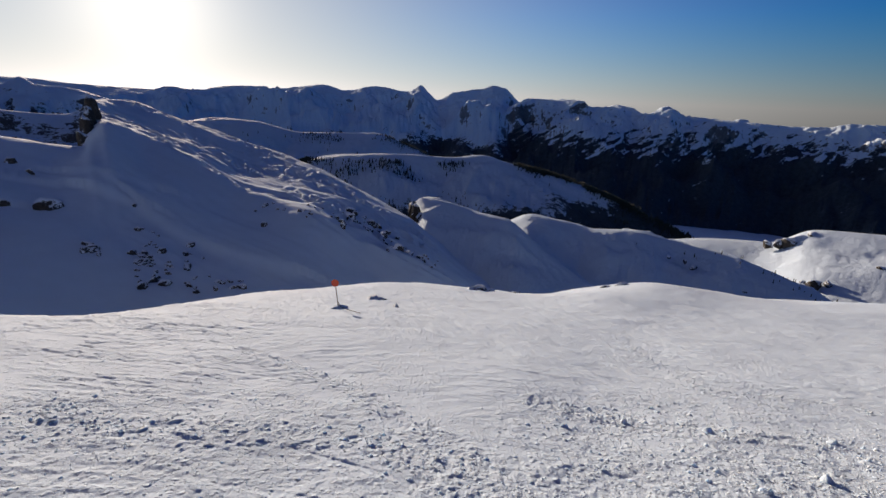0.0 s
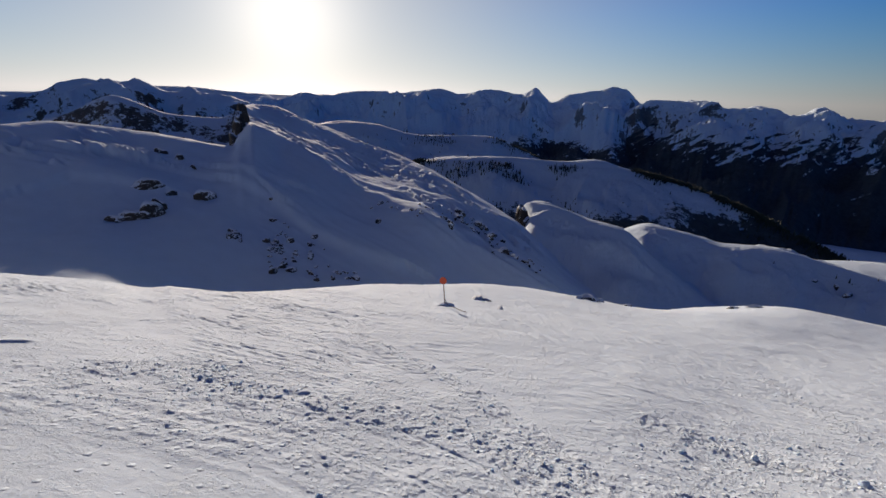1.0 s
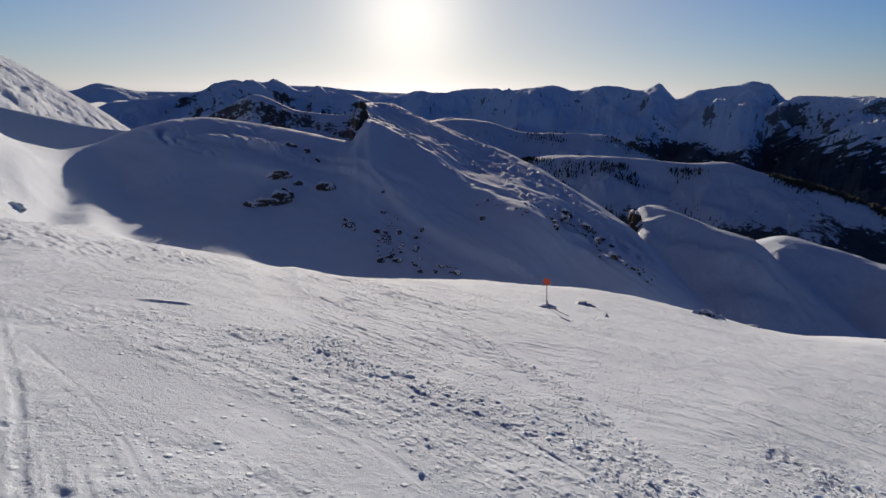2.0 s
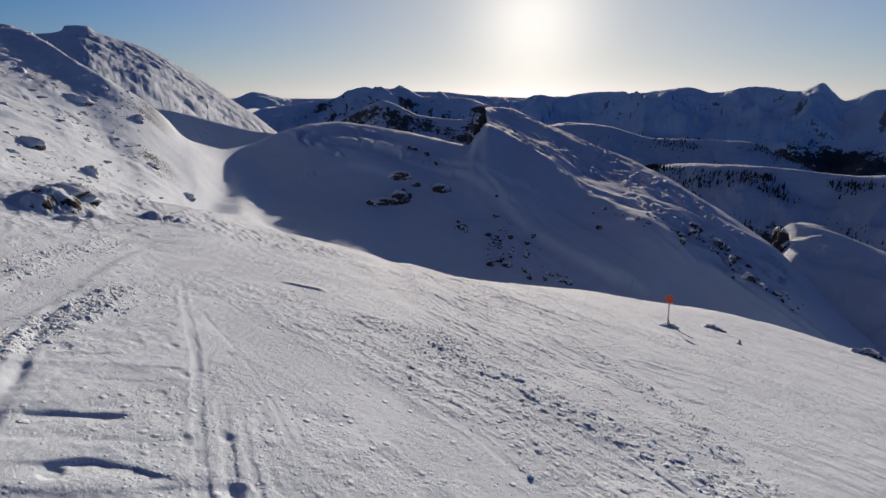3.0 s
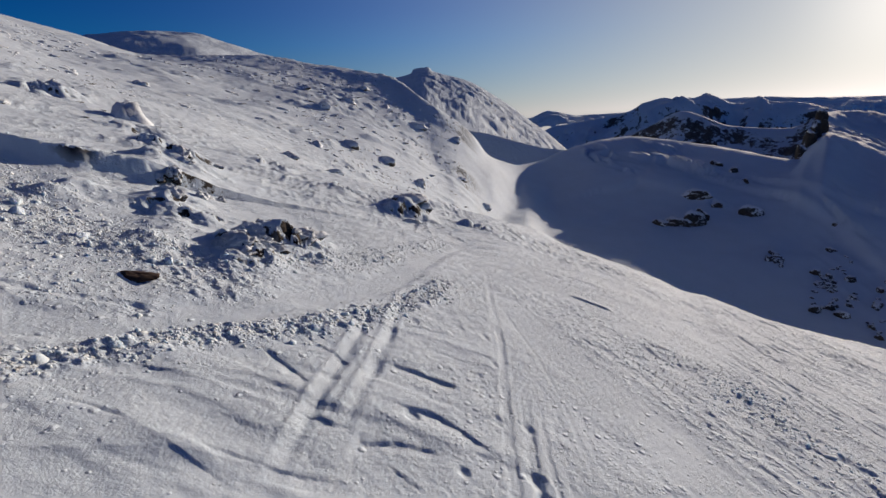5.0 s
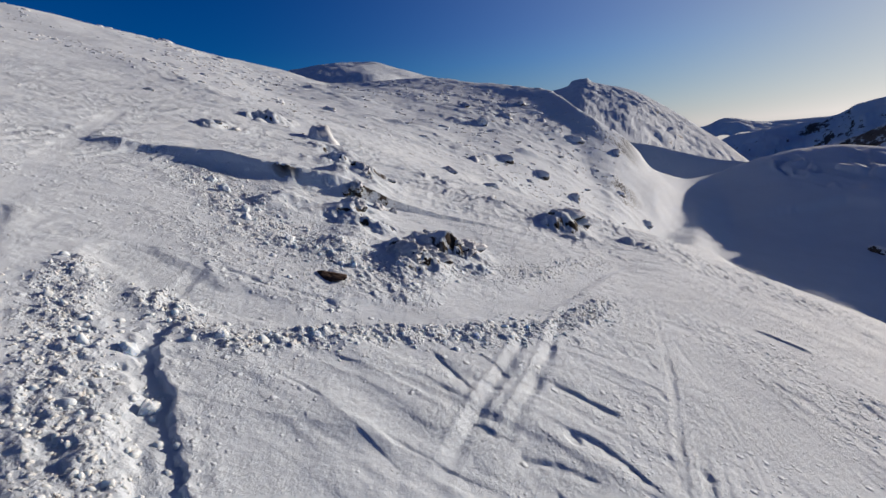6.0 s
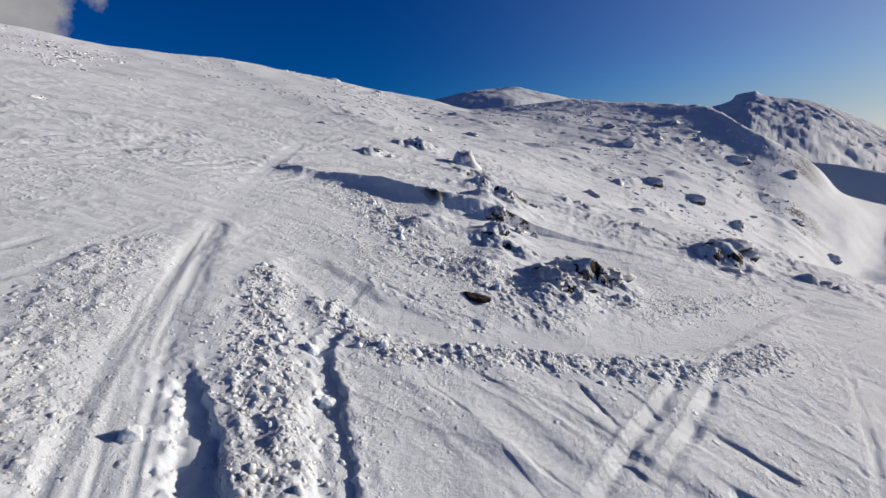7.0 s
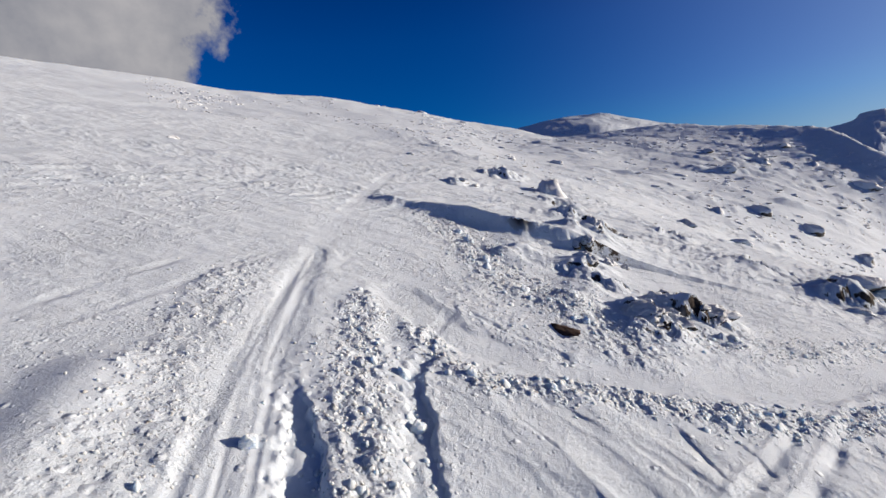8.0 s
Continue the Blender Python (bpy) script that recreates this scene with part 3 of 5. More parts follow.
CLOD_FIELDS = [
    ([(-11.4, -7.4), (-10.0, -6.0), (-8.6, -4.7), (-8.0, -3.4), (-7.5, -2.4)], 0.75, 1.1, 0.042),
    ([(-8.3, -2.0), (-9.2, -0.4), (-10.4, 0.6)], 0.5, 0.7, 0.035),
    ([(2.3, 8.2), (3.7, 7.5), (5.2, 7.2), (7.4, 7.1)], 0.55, 0.9, 0.034),
    ([(2.2, 4.6), (4.0, 4.9), (6.2, 5.5), (9.5, 6.3)], 1.5, 0.75, 0.032),
    ([(2.0, 6.6), (4.5, 8.6), (8.0, 9.4)], 1.2, 0.45, 0.028),
    ([(-9.0, 4.0), (-6.0, 4.4), (-3.0, 4.6), (0.0, 3.9)], 0.9, 0.5, 0.024),
    ([(-6.5, 6.4), (-3.5, 7.2), (-1.5, 6.6)], 0.7, 0.5, 0.026),
    ([(7.9, 17.0), (7.4, 13.2), (7.0, 10.2), (9.3, 10.2), (12.0, 9.0)], 0.45, 0.6, 0.035),
    ([(-6.2, -3.2), (-6.9, -4.6), (-8.0, -6.2)], 0.5, 0.5, 0.030),
    ([(-9.5, -0.3), (-11.0, 1.1), (-13.0, 2.6)], 0.45, 0.6, 0.034),
]


HILL_DRIFTS = [([(-55, 88), (-52, 91), (-48.5, 89), (-45, 86)], 3.0, 0.9), ([(-47, 100), (-44, 96), (-41, 93), (-39.5, 91)], 2.6, 1.0), ([(-38, 94), (-35, 91), (-32, 89)], 3.0, 0.9), ([(-37, 88), (-34.5, 85), (-33, 83)], 2.4, 0.8), ([(-32.5, 82), (-29, 75), (-24, 70), (-19, 67)], 4.2, 1.2), ([(-52, 104), (-49, 103), (-46.5, 100)], 2.4, 0.9)]


def off_line(x, y, line):
    """Distance to a polyline, and on which side of it (plus: left of its way)."""
    best, side = np.full(x.shape, 1e9), np.zeros(x.shape)
    for (ax, ay), (bx, by) in zip(line[:-1], line[1:]):
        ux, uy = bx - ax, by - ay
        t = np.clip(((x - ax) * ux + (y - ay) * uy) / (ux * ux + uy * uy), 0, 1)
        dx, dy = x - ax - t * ux, y - ay - t * uy
        d = np.hypot(dx, dy)
        near = d < best
        best = np.where(near, d, best)
        side = np.where(near, np.sign(ux * dy - uy * dx), side)
    return best, side


def slot(x, y, line, start, end, depth, rim):
    """A trench that widens from start to end along its line."""
    d, side = off_line(x, y, line)
    (ax, ay), (bx, by) = line[0], line[-1]
    t = np.clip(((x - ax) * (bx - ax) + (y - ay) * (by - ay)) / ((bx - ax) ** 2 + (by - ay) ** 2), 0, 1)
    half = start + (end - start) * t
    rag = 0.030 * fbm(x / 0.14, y / 0.14, 4, 73, 0.6) + 0.014 * fbm(x / 0.6, y / 0.6, 2, 74)
    uneven = np.clip(0.95 + 0.3 * fbm(x / 0.38, y / 0.38, 2, 76), 0.5, 1.2)
    return groove(np.maximum(d / np.where(side > 0, 1.0, 2.2) + rag, 0), half, depth * uneven * smooth(0, 0.3, t), rim)


def ends(x, y, line):
    """One along a line, fading out at its two ends."""
    (ax, ay), (bx, by) = line[0], line[-1]
    t = ((x - ax) * (bx - ax) + (y - ay) * (by - ay)) / ((bx - ax) ** 2 + (by - ay) ** 2)
    return smooth(0.0, 0.3, t) * (1 - smooth(0.8, 1.0, t))


def groove(d, half, depth, rim):
    return -depth * (1 - smooth(0.55 * half, 1.15 * half, d)) + rim * np.exp(-((d - 1.5 * half) / (0.45 * half)) ** 2)


def broken(x, y):
    """How thickly broken snow lies, 0 to about 1.3."""
    total = np.zeros(x.shape)
    wave = 0.25 * fbm(x / 0.7, y / 0.7, 2, 61)
    for line, half, thick, size in CLOD_BANDS + CLOD_FIELDS:
        d, side = off_line(x, y, line)
        total = np.maximum(total, thick * (1 - smooth(0.5, 1.25, d / half + wave)))
    return total


def near_marks(x, y):
    """Tracks, slots, wind lips and broken snow within some 25 m, in metres."""
    z = np.zeros(x.shape)
    edge = 0.02 * fbm(x / 0.25, y / 0.25, 3, 71)
    crisp = 0.012 * fbm(x / 0.09, y / 0.09, 2, 78)
    gap = np.clip(0.8 + 0.6 * fbm(x / 0.3, y / 0.3, 2, 72), 0.25, 1.25)
    calm = np.ones(x.shape)

    def press(line, reach, shape):
        """Add a shape of the distance from a line, its side and the place, near that line alone."""
        p = np.array(line)
        lo, hi = p.min(0) - reach, p.max(0) + reach
        m = (x > lo[0]) & (x < hi[0]) & (y > lo[1]) & (y < hi[1])
        if m.any():
            d, side = off_line(x[m], y[m], line)
            z[m] += shape(d, side, x[m], y[m], m)

    def soothe(line, half, least):
        d, side = off_line(x, y, line)
        np.minimum(calm, least + (1 - least) * smooth(0.7 * half, 1.2 * half, d), out=calm)

    # swept paths
    for line, half, depth, rim in [(TRAVERSE, 0.42, 0.045, 0.0), (GROOMED, 0.55, 0.012, 0.0), (SWEPT, 0.42, 0.012, 0.0), (FAINT_PATH, 0.24, 0.004, 0.0)]:
        press(line, 2.0, lambda d, side, px, py, m: groove(d + 2 * edge[m], half, depth, rim))
        soothe(line, half, 0.25)
    # the skidded track that widens towards the walker, combed lengthwise
    def skid(d, side, px, py, m):
        t = np.clip((px + 6.6) / 5.0, 0, 1)
        half = 0.20 + 0.30 * t
        lengthwise = (px * 0.72 + py * 0.69)
        comb = 0.011 * fbm(d * side / 0.055, lengthwise / 1.5, 3, 77) + 0.008 * fbm(d * side / 0.16, lengthwise / 2.2, 2, 79)
        return groove(d + 2 * edge[m], half, 0.026, 0.006) + comb * (1 - smooth(0.75 * half, half, d))
    press(DEEP_TRACK, 2.0, skid)
    soothe(DEEP_TRACK, 0.45, 0.15)
    # two skis side by side: flat floor, upright walls
    for line in SKI_PAIR:
        def ski(d, side, px, py, m):
            w = -d * side + 0.6 * crisp[m]
            deep = 0.036 * ends(px, py, line) * np.clip(0.85 + 0.5 * fbm(px / 0.5, py / 0.5, 2, 84), 0.5, 1.2)
            return -1.15 * deep * np.clip((w + 0.075) / 0.10, 0, 1) * (1 - smooth(0.025, 0.15, w)) + 0.010 * np.exp(-((w + 0.10) / 0.03) ** 2) * ends(px, py, line)
        press(line, 0.8, ski)
        soothe(line, 0.16, 0.2)
    for line, half, depth in LONG_TRACKS:
        press(line, 0.6, lambda d, side, px, py, m: groove(d + crisp[m] + 0.5 * edge[m], half, 0.55 * depth * gap[m] * ends(px, py, line), 0.002))
        soothe(line, 0.12, 0.4)
    for line, depth in EDGE_MARKS:
        press(line, 1.0, lambda d, side, px, py, m: -0.62 * depth * gap[m] * ends(px, py, line) * np.exp(-(np.maximum(d + crisp[m], 0) / np.where(side > 0, 0.022, 0.15)) ** 1.3))
    for line in WIND_LIPS:
        press(line, 1.4, lambda d, side, px, py, m: 0.019 * np.exp(-np.maximum(d + 0.8 * edge[m] + 0.5 * crisp[m], 0) / np.where(side > 0, 0.40, 0.07)) * (1 - smooth(0.5, 1.2, d)))
    bare = np.exp(-((x + 4.3) / 1.7) ** 2 - ((y + 1.4) / 1.9) ** 2)
    along_w, across_w = 0.42 * x + 0.91 * y, 0.91 * x - 0.42 * y
    wave = fbm(across_w / 0.36, along_w / 1.5, 3, 86, 0.5)
    z = z + bare * (0.016 * smooth(-0.1, 0.5, wave) + 0.012 * wave)
    # pole holes, heel prints and pits
    for hx, hy, size, depth in HOLES:
        m = (np.abs(x - hx) < 0.6) & (np.abs(y - hy) < 0.6)
        q = np.hypot((x[m] - hx) / 1.5, y[m] - hy) / size + 14 * crisp[m] + 8 * edge[m]
        z[m] += -0.5 * depth * (1 - smooth(0.4, 1.2, q))
    for line, start, end, depth, rim in SLOTS:
        press(line, 1.2, lambda d, side, px, py, m: slot(px, py, line, start, end, depth, rim) + 0.012 * fbm(px / 0.11, py / 0.11, 3, 88) * np.exp(-(d / 0.35) ** 2))
    # snow banked up about the outcrops, and a smooth pushed-up bank
    for mx, my, half, high in MOUNDS:
        d = np.hypot(x - mx, (y - my) * 1.3) / half
        z = z + high * np.exp(-d * d) * (1 + 0.35 * fbm(x / 0.4, y / 0.4, 3, 75))
    d, side = off_line(x, y, BANK)
    z = z + 0.13 * np.exp(-(d / 0.42) ** 2)
    calm = np.minimum(calm, 0.15 + 0.85 * smooth(0.35, 0.6, d))
    press(BERM, 6.0, lambda d, side, px, py, m: (0.22 + 0.36 * smooth(-9.6, -6.0, py)) * np.exp(-np.maximum(d + 2 * edge[m], 0) / np.where(side > 0, 1.6, 0.24)) * smooth(-10.6, -9.4, py))
    press(BAR, 1.0, lambda d, side, px, py, m: 0.05 * np.exp(-np.maximum(d + 0.6 * edge[m], 0) / np.where(side > 0, 0.22, 0.035)) * ends(px, py, BAR))
    lumps = broken(x, y)
    chunk = fbm(x / 0.21, y / 0.21, 3, 81, 0.6)
    z = z + lumps * (0.008 + 0.020 * smooth(0.0, 0.4, chunk) + 0.012 * fbm(x / 0.075, y / 0.075, 2, 82) + 0.02 * np.abs(fbm(x / 0.5, y / 0.5, 2, 91)))
    return z, calm * (1 - 0.6 * np.minimum(lumps, 1))


# rocky patches beside the tracks: x, y, half lengths, height
OUTCROPS = [(-8.65, -2.05, 0.75, 0.55, 0.20), (-9.95, -1.40, 0.80, 0.60, 0.24), (-9.2, -1.2, 0.5, 0.4, 0.14), (-10.7, -3.6, 0.75, 0.65, 0.14), (-10.3, -2.9, 0.5, 0.4, 0.14), (-14.6, -4.2, 1.1, 0.8, 0.18), (-12.7, -3.4, 0.7, 0.5, 0.06), (-16.6, 2.35, 1.3, 0.8, 0.18), (-15.4, 2.0, 0.8, 0.5, 0.16), (-16.4, 4.85, 0.6, 0.5, 0.22),
            (-21.6, -6.9, 1.3, 1.1, 0.16), (-18.5, -5.6, 1.0, 0.7, 0.25), (-27.5, -11.8, 1.6, 1.2, 0.40), (-19.8, -11.0, 1.2, 0.6, 0.20), (-12.9, -5.6, 0.8, 0.5, 0.08), (-17.5, 0.2, 0.9, 0.5, 0.15), (-20.5, -2.2, 1.2, 0.7, 0.2)]


def crags(x, y):
    """Craggy relief where rock breaks the snow, in metres, and how rocky it is there, 0 to 1."""
    r, az = np.hypot(x, y), np.degrees(np.arctan2(x, y))
    z, rocky = np.zeros(x.shape), np.zeros(x.shape)
    m = (r > 7) & (r < 33) & (az < -60) & (az > -130)
    px, py = x[m], y[m]
    f = fbm(px / 0.62, py / 0.62, 5, 161, 0.58)
    step = 0.6 * smooth(-0.12, 0.02, f) + 0.45 * smooth(0.22, 0.32, f) + 0.35 * smooth(0.5, 0.58, f) + 0.15 * f
    for ox, oy, hx, hy, high in OUTCROPS:
        k = np.exp(-(((px - ox) / hx) ** 2 + ((py - oy) / hy) ** 2) ** 1.3)
        z[m] += 0.95 * high * k * step
        rocky[m] = np.maximum(rocky[m], smooth(0.12, 0.5, k))
    m = (r > 15) & (r < 116) & (az < -69) & (az > -128)
    px, py, pr, pa = x[m], y[m], r[m], az[m]
    p, q = 0.95 * px + 0.3 * py, -0.3 * px + 0.95 * py
    patch = fbm(px / 7.5, py / 12, 4, 131, 0.6) + 0.25 * smooth(-108, -90, pa) + 0.15 * smooth(30, 60, pr) - 0.10 + 0.1 * smooth(78, 98, pr)
    k = smooth(0.15, 0.75, patch) * smooth(15, 24, pr) * (1 - smooth(-120, -127, pa)) * (1 - smooth(-73, -69.5, pa))
    g = fbm(p / 1.5, q / 2.6, 5, 163, 0.62)
    size = 0.09 + 0.06 * smooth(25, 70, pr)
    z[m] += k * size * (0.7 * smooth(0.06, 0.18, g) + 0.6 * smooth(0.42, 0.52, g) + 0.12 * g)
    rocky[m] = np.maximum(rocky[m], k)
    return z, rocky


def snow_relief(x, y, with_churn=False):
    """Drifts, wind ripples and tracks, in metres; if wanted also how broken the surface is."""
    r, az = np.hypot(x, y), np.degrees(np.arctan2(x, y))
    z = np.zeros(x.shape)
    drift = 0.025 * fbm(x / 2.6, y / 2.6, 3, 11) * smooth(0, 5, r) + 0.25 * smooth(16, 45, r) * fbm(x / 11, y / 11, 3, 23)
    # ski runs across the slope, wind ripples on the open slope to its left
    run = smooth(0.6, 2.4, y + 0.18 * x) * (1 - smooth(11, 16, y + 0.2 * x)) * (1 - smooth(0.5, 3, x))
    u, v = 0.985 * x - 0.17 * y, 0.17 * x + 0.985 * y
    patchy = 0.55 + 0.45 * fbm(x / 1.9, y / 1.9, 2, 33)
    # strokes that fan out from the neck of the run
    fan, off = np.hypot(x + 14.5, y - 2.6), np.arctan2(y - 2.6, x + 14.5)
    combed = (0.013 * fbm(fan / 0.9, off * 8 / 0.11, 4, 37, 0.62) + 0.004 * smooth(0.1, 0.4, fbm(fan / 1.1, off * 8 / 0.20, 3, 39))) * run * patchy
    p, q = 0.95 * x + 0.3 * y, -0.3 * x + 0.95 * y
    fade = 1 - smooth(30, 60, r)
    right = smooth(-35, -5, az)
    chop = (0.009 - 0.004 * right) * fbm(x / 0.22, y / 0.20, 4, 43, 0.66) * patchy * fade
    # plates of wind crust with an undercut edge towards the lee
    plate = fbm(u / 1.5, v / 0.30, 4, 45, 0.62)
    lips = (0.046 * smooth(0.20, 0.28, plate) * (1 - 0.85 * smooth(0.3, 0.8, plate)) + 0.022 * smooth(0.2, 0.28, fbm(u / 0.7, v / 0.16, 3, 48, 0.6))) * smooth(4, 8, r) * (1 - 0.4 * (1 - smooth(11, 17, r))) * (1 - smooth(-48, -60, az) * (1 - smooth(11, 16, r))) * fade * np.clip(0.55 + 1.1 * fbm(x / 3.5, y / 3.5, 2, 46), 0, 1) * (1 - 0.45 * right)
    rippled = (0.004 + 0.008 * smooth(6, 12, r)) * fbm(p / 0.33, q / 1.3, 3, 47, 0.55) * (1 - run) * fade + chop + lips
    rippled = rippled + 0.014 * fbm(x / 1.0, y / 0.9, 4, 49, 0.62) * smooth(9, 16, r) * fade + 0.010 * fbm(x / 0.9, y / 1.2, 3, 51) * (1 - smooth(6, 12, r))
    open_slope = smooth(-62, -75, az) * smooth(9, 20, r) * (1 - 0.72 * smooth(-104, -122, az))
    rippled = rippled + open_slope * (0.075 * fbm(p / 0.9, q / 3.4, 5, 53, 0.62) + 0.12 * np.maximum(0, fbm(p / 2.4, q / 6.0, 4, 57, 0.6)) ** 2)
    near = r < 24
    marks, calm = np.zeros(x.shape), np.ones(x.shape)
    marks[near], calm[near] = near_marks(x[near], y[near])
    if with_churn:
        piste = smooth(-75, -50, az) * smooth(2, 4, r) * (1 - smooth(16, 30, r))
        churn = np.clip(0.15 + 0.25 * piste + (0.35 + 0.25 * piste) * fbm(x / 2.4, y / 1.7, 4, 151, 0.6), 0, 1) * calm * (1 - smooth(40, 60, r))
        churn[near] = np.maximum(churn[near], broken(x[near], y[near]) * 0.9)
    # streaks along the spur and the wind-scooped hollows of the shaded hill
    hill = smooth(40, 75, r) * smooth(-66, -58, az)
    s, t = 0.55 * x + 0.83 * y, 0.83 * x - 0.55 * y
    streak = hill * (0.17 * fbm((0.94 * x - 0.34 * y) / 20, (0.34 * x + 0.94 * y) / 3.0, 4, 67, 0.55) * smooth(-37, -34, az) + 0.6 * fbm(x / 26, y / 26, 2, 69) + 0.16 * fbm(x / 8, y / 8, 3, 70))
    # wind-packed drifts that catch the last sun on the shaded hill
    for line, half, high in HILL_DRIFTS:
        pts = [(rr * math.sin(radians(a)), rr * math.cos(radians(a))) for a, rr in line]
        d = np.full(x.shape, 1e9)
        side = np.zeros(x.shape)
        d[r > 40], side[r > 40] = off_line(x[r > 40], y[r > 40], pts)
        streak = streak + 0.8 * high * np.exp(-(d / np.where(side > 0, half * 1.8, half * 0.33)) ** 2)
    # wind terraces along the shoulders, which the low sun rakes
    rim, top = column(SHOULDER, az)[0], column(CREST + SPUR, az)[0]
    band = smooth(rim - 9, rim + 2, r) * (1 - smooth(top - 5, top - 1, r)) * smooth(-63, -58, az) * (1 - smooth(2, 8, az)) * (1 - smooth(-40, -38.5, az) * (1 - smooth(-36, -34.5, az)))
    g, c = 0.94 * x - 0.34 * y, 0.34 * x + 0.94 * y
    g, c = np.where(az < -38, x, g), np.where(az < -38, y, c)
    phase = c / 4.2 + 1.9 * fbm(g / 26, c / 10, 4, 141, 0.6)
    tread = phase - np.floor(phase)
    terrace = np.where(tread < 0.78, 0.5 - tread / 0.78, (tread - 0.78) / 0.22 - 0.5)
    streak = streak + band * 1.1 * terrace * np.clip(0.2 + 1.5 * fbm(g / 20, c / 6, 3, 145), 0, 1)
    torn, rocky = crags(x, y)
    total = (drift + (combed + rippled) * calm + marks) * smooth(0.9, 2.2, r) + streak + torn
    return (total, churn, rocky) if with_churn else total


def land_columns(az):
    rs, zs = land_profiles(az)
    h = np.diff(rs, axis=0)
    d = np.diff(zs, axis=0) / h
    m = np.zeros(rs.shape)
    both = d[:-1] + d[1:]
    m[1:-1] = np.where(d[:-1] * d[1:] > 0, 2 * d[:-1] * d[1:] / np.where(both == 0, 1, both), 0)
    m[0], m[-1] = d[0], d[-1]
    return rs, zs, h, m


def land_at(r, cols):
    """Height of the land without relief: r beside each column of land_columns()."""
    rs, zs, h, m = cols
    i = np.clip((rs[:-1] <= r).sum(0) - 1, 0, len(rs) - 2)
    k = np.arange(rs.shape[1])
    t = np.clip((r - rs[i, k]) / h[i, k], 0, 1)
    return ((2 * t**3 - 3 * t**2 + 1) * zs[i, k] + (t**3 - 2 * t**2 + t) * h[i, k] * m[i, k]
            + (3 * t**2 - 2 * t**3) * zs[i + 1, k] + (t**3 - t**2) * h[i, k] * m[i + 1, k])


GRID = {}


def make_ground():
    az = np.concatenate([np.arange(-168, 50, 0.20), np.arange(50, 192, 2.0)])
    rr = np.concatenate([[0.0], np.linspace(0.4, 2.2, 6), np.geomspace(2.4, 16, 455)[:-1], np.geomspace(16, 170, 330)[:-1], np.geomspace(170, 4900, 40)])
    turned = np.where(az > 180, az - 360, az)
    cols = land_columns(turned)
    z = np.array([land_at(r, cols) for r in rr])
    a = np.radians(az)[None, :]
    x, y = rr[:, None] * np.sin(a), rr[:, None] * np.cos(a)
    relief, churn, rocky = snow_relief(x, y, True)
    GRID.update(az=np.append(az, az[0] + 360), r=rr, z=np.concatenate([z + relief, (z + relief)[:, :1]], 1))
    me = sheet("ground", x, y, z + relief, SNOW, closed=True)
    for attribute, values in (("churn", churn), ("crag", rocky)):
        me.attributes.new(attribute, "FLOAT", "POINT").data.foreach_set("value", values.astype(np.float32).ravel())
    return me


def ground_height(x, y):
    """Height of the snow at points of the plan, from the ground's own grid."""
    x, y = np.atleast_1d(np.asarray(x, float)), np.atleast_1d(np.asarray(y, float))
    ga, gr, gz = GRID["az"], GRID["r"], GRID["z"]
    az, r = (np.degrees(np.arctan2(x, y)) - ga[0]) % 360 + ga[0], np.clip(np.hypot(x, y), gr[0], gr[-1])
    j, i = np.clip(np.searchsorted(ga, az) - 1, 0, len(ga) - 2), np.clip(np.searchsorted(gr, r) - 1, 0, len(gr) - 2)
    u, v = (az - ga[j]) / (ga[j + 1] - ga[j]), (r - gr[i]) / (gr[i + 1] - gr[i])
    return (gz[i, j] * (1 - u) + gz[i, j + 1] * u) * (1 - v) + (gz[i + 1, j] * (1 - u) + gz[i + 1, j + 1] * u) * v


def point(az, r, e=None):
    """A place by azimuth and metres out; on the ground, or e degrees up from the first eye."""
    x, y = r * math.sin(radians(az)), r * math.cos(radians(az))
    return Vector((x, y, float(ground_height(x, y)[0]) if e is None else EYE + r * math.tan(radians(e))))


ground = tagged(new("ground", make_ground()), "wind-packed white snow slope with ski tracks and drifts", "snow ground", kind="structure")


def ridge(name, label, material, crest, **how):
    tagged(new(name, make_ridge(name, crest, material, **how)), label, "mountain", kind="structure")


ridge("hill_knob", "snow-capped knoll with a corniced edge beyond the gully", HILL_SNOW,
      [(-3.4, 122, -15.0), (-2.9, 122, -12.4), (-2.2, 121, -12.0), (0, 120, -12.2), (5.2, 116, -13.6), (8.8, 113, -14.3), (12, 110, -16.5), (16.4, 108, -19.3), (22, 105, -22.0)], front=0.4, reach=0.5, seed=3, rough=0.008, scale=0.09)
ridge("hill_shoulder", "smooth snowy shoulder with a wind lip", HILL_SNOW,
      [(6, 142, -16.5), (9.2, 142, -14.2), (11.6, 141, -13.4), (15.7, 140, -13.9), (19, 140, -14.4), (23.6, 142, -14.0), (28.5, 143, -14.5), (34, 142, -15.2), (39.5, 140, -16.4), (45, 136, -18.5)], front=0.4, reach=0.5, seed=5, rough=0.008, scale=0.09)
ridge("hill_snowfield", "sunlit snowfield with a few dark rocks", HILL_SNOW,
      [(22, 215, -16.5), (28.4, 212, -14.2), (33.8, 210, -13.3), (36.8, 208, -13.0), (40, 206, -11.1), (45, 205, -10.5), (58, 205, -9.0)], front=0.3, reach=0.4, seed=7, rough=0.005)
ridge("hill_wooded", "snowy hillside dotted with dark trees", WOODED,
      [(-20, 470, -9.2), (-13.6, 460, -7.2), (-5.5, 450, -6.8), (1.4, 450, -7.0), (4.8, 455, -6.6), (8.3, 450, -7.4), (15, 445, -8.8), (21.8, 440, -11.0), (28.3, 435, -13.6), (36, 430, -17.5)], front=0.45, reach=0.4, seed=9)
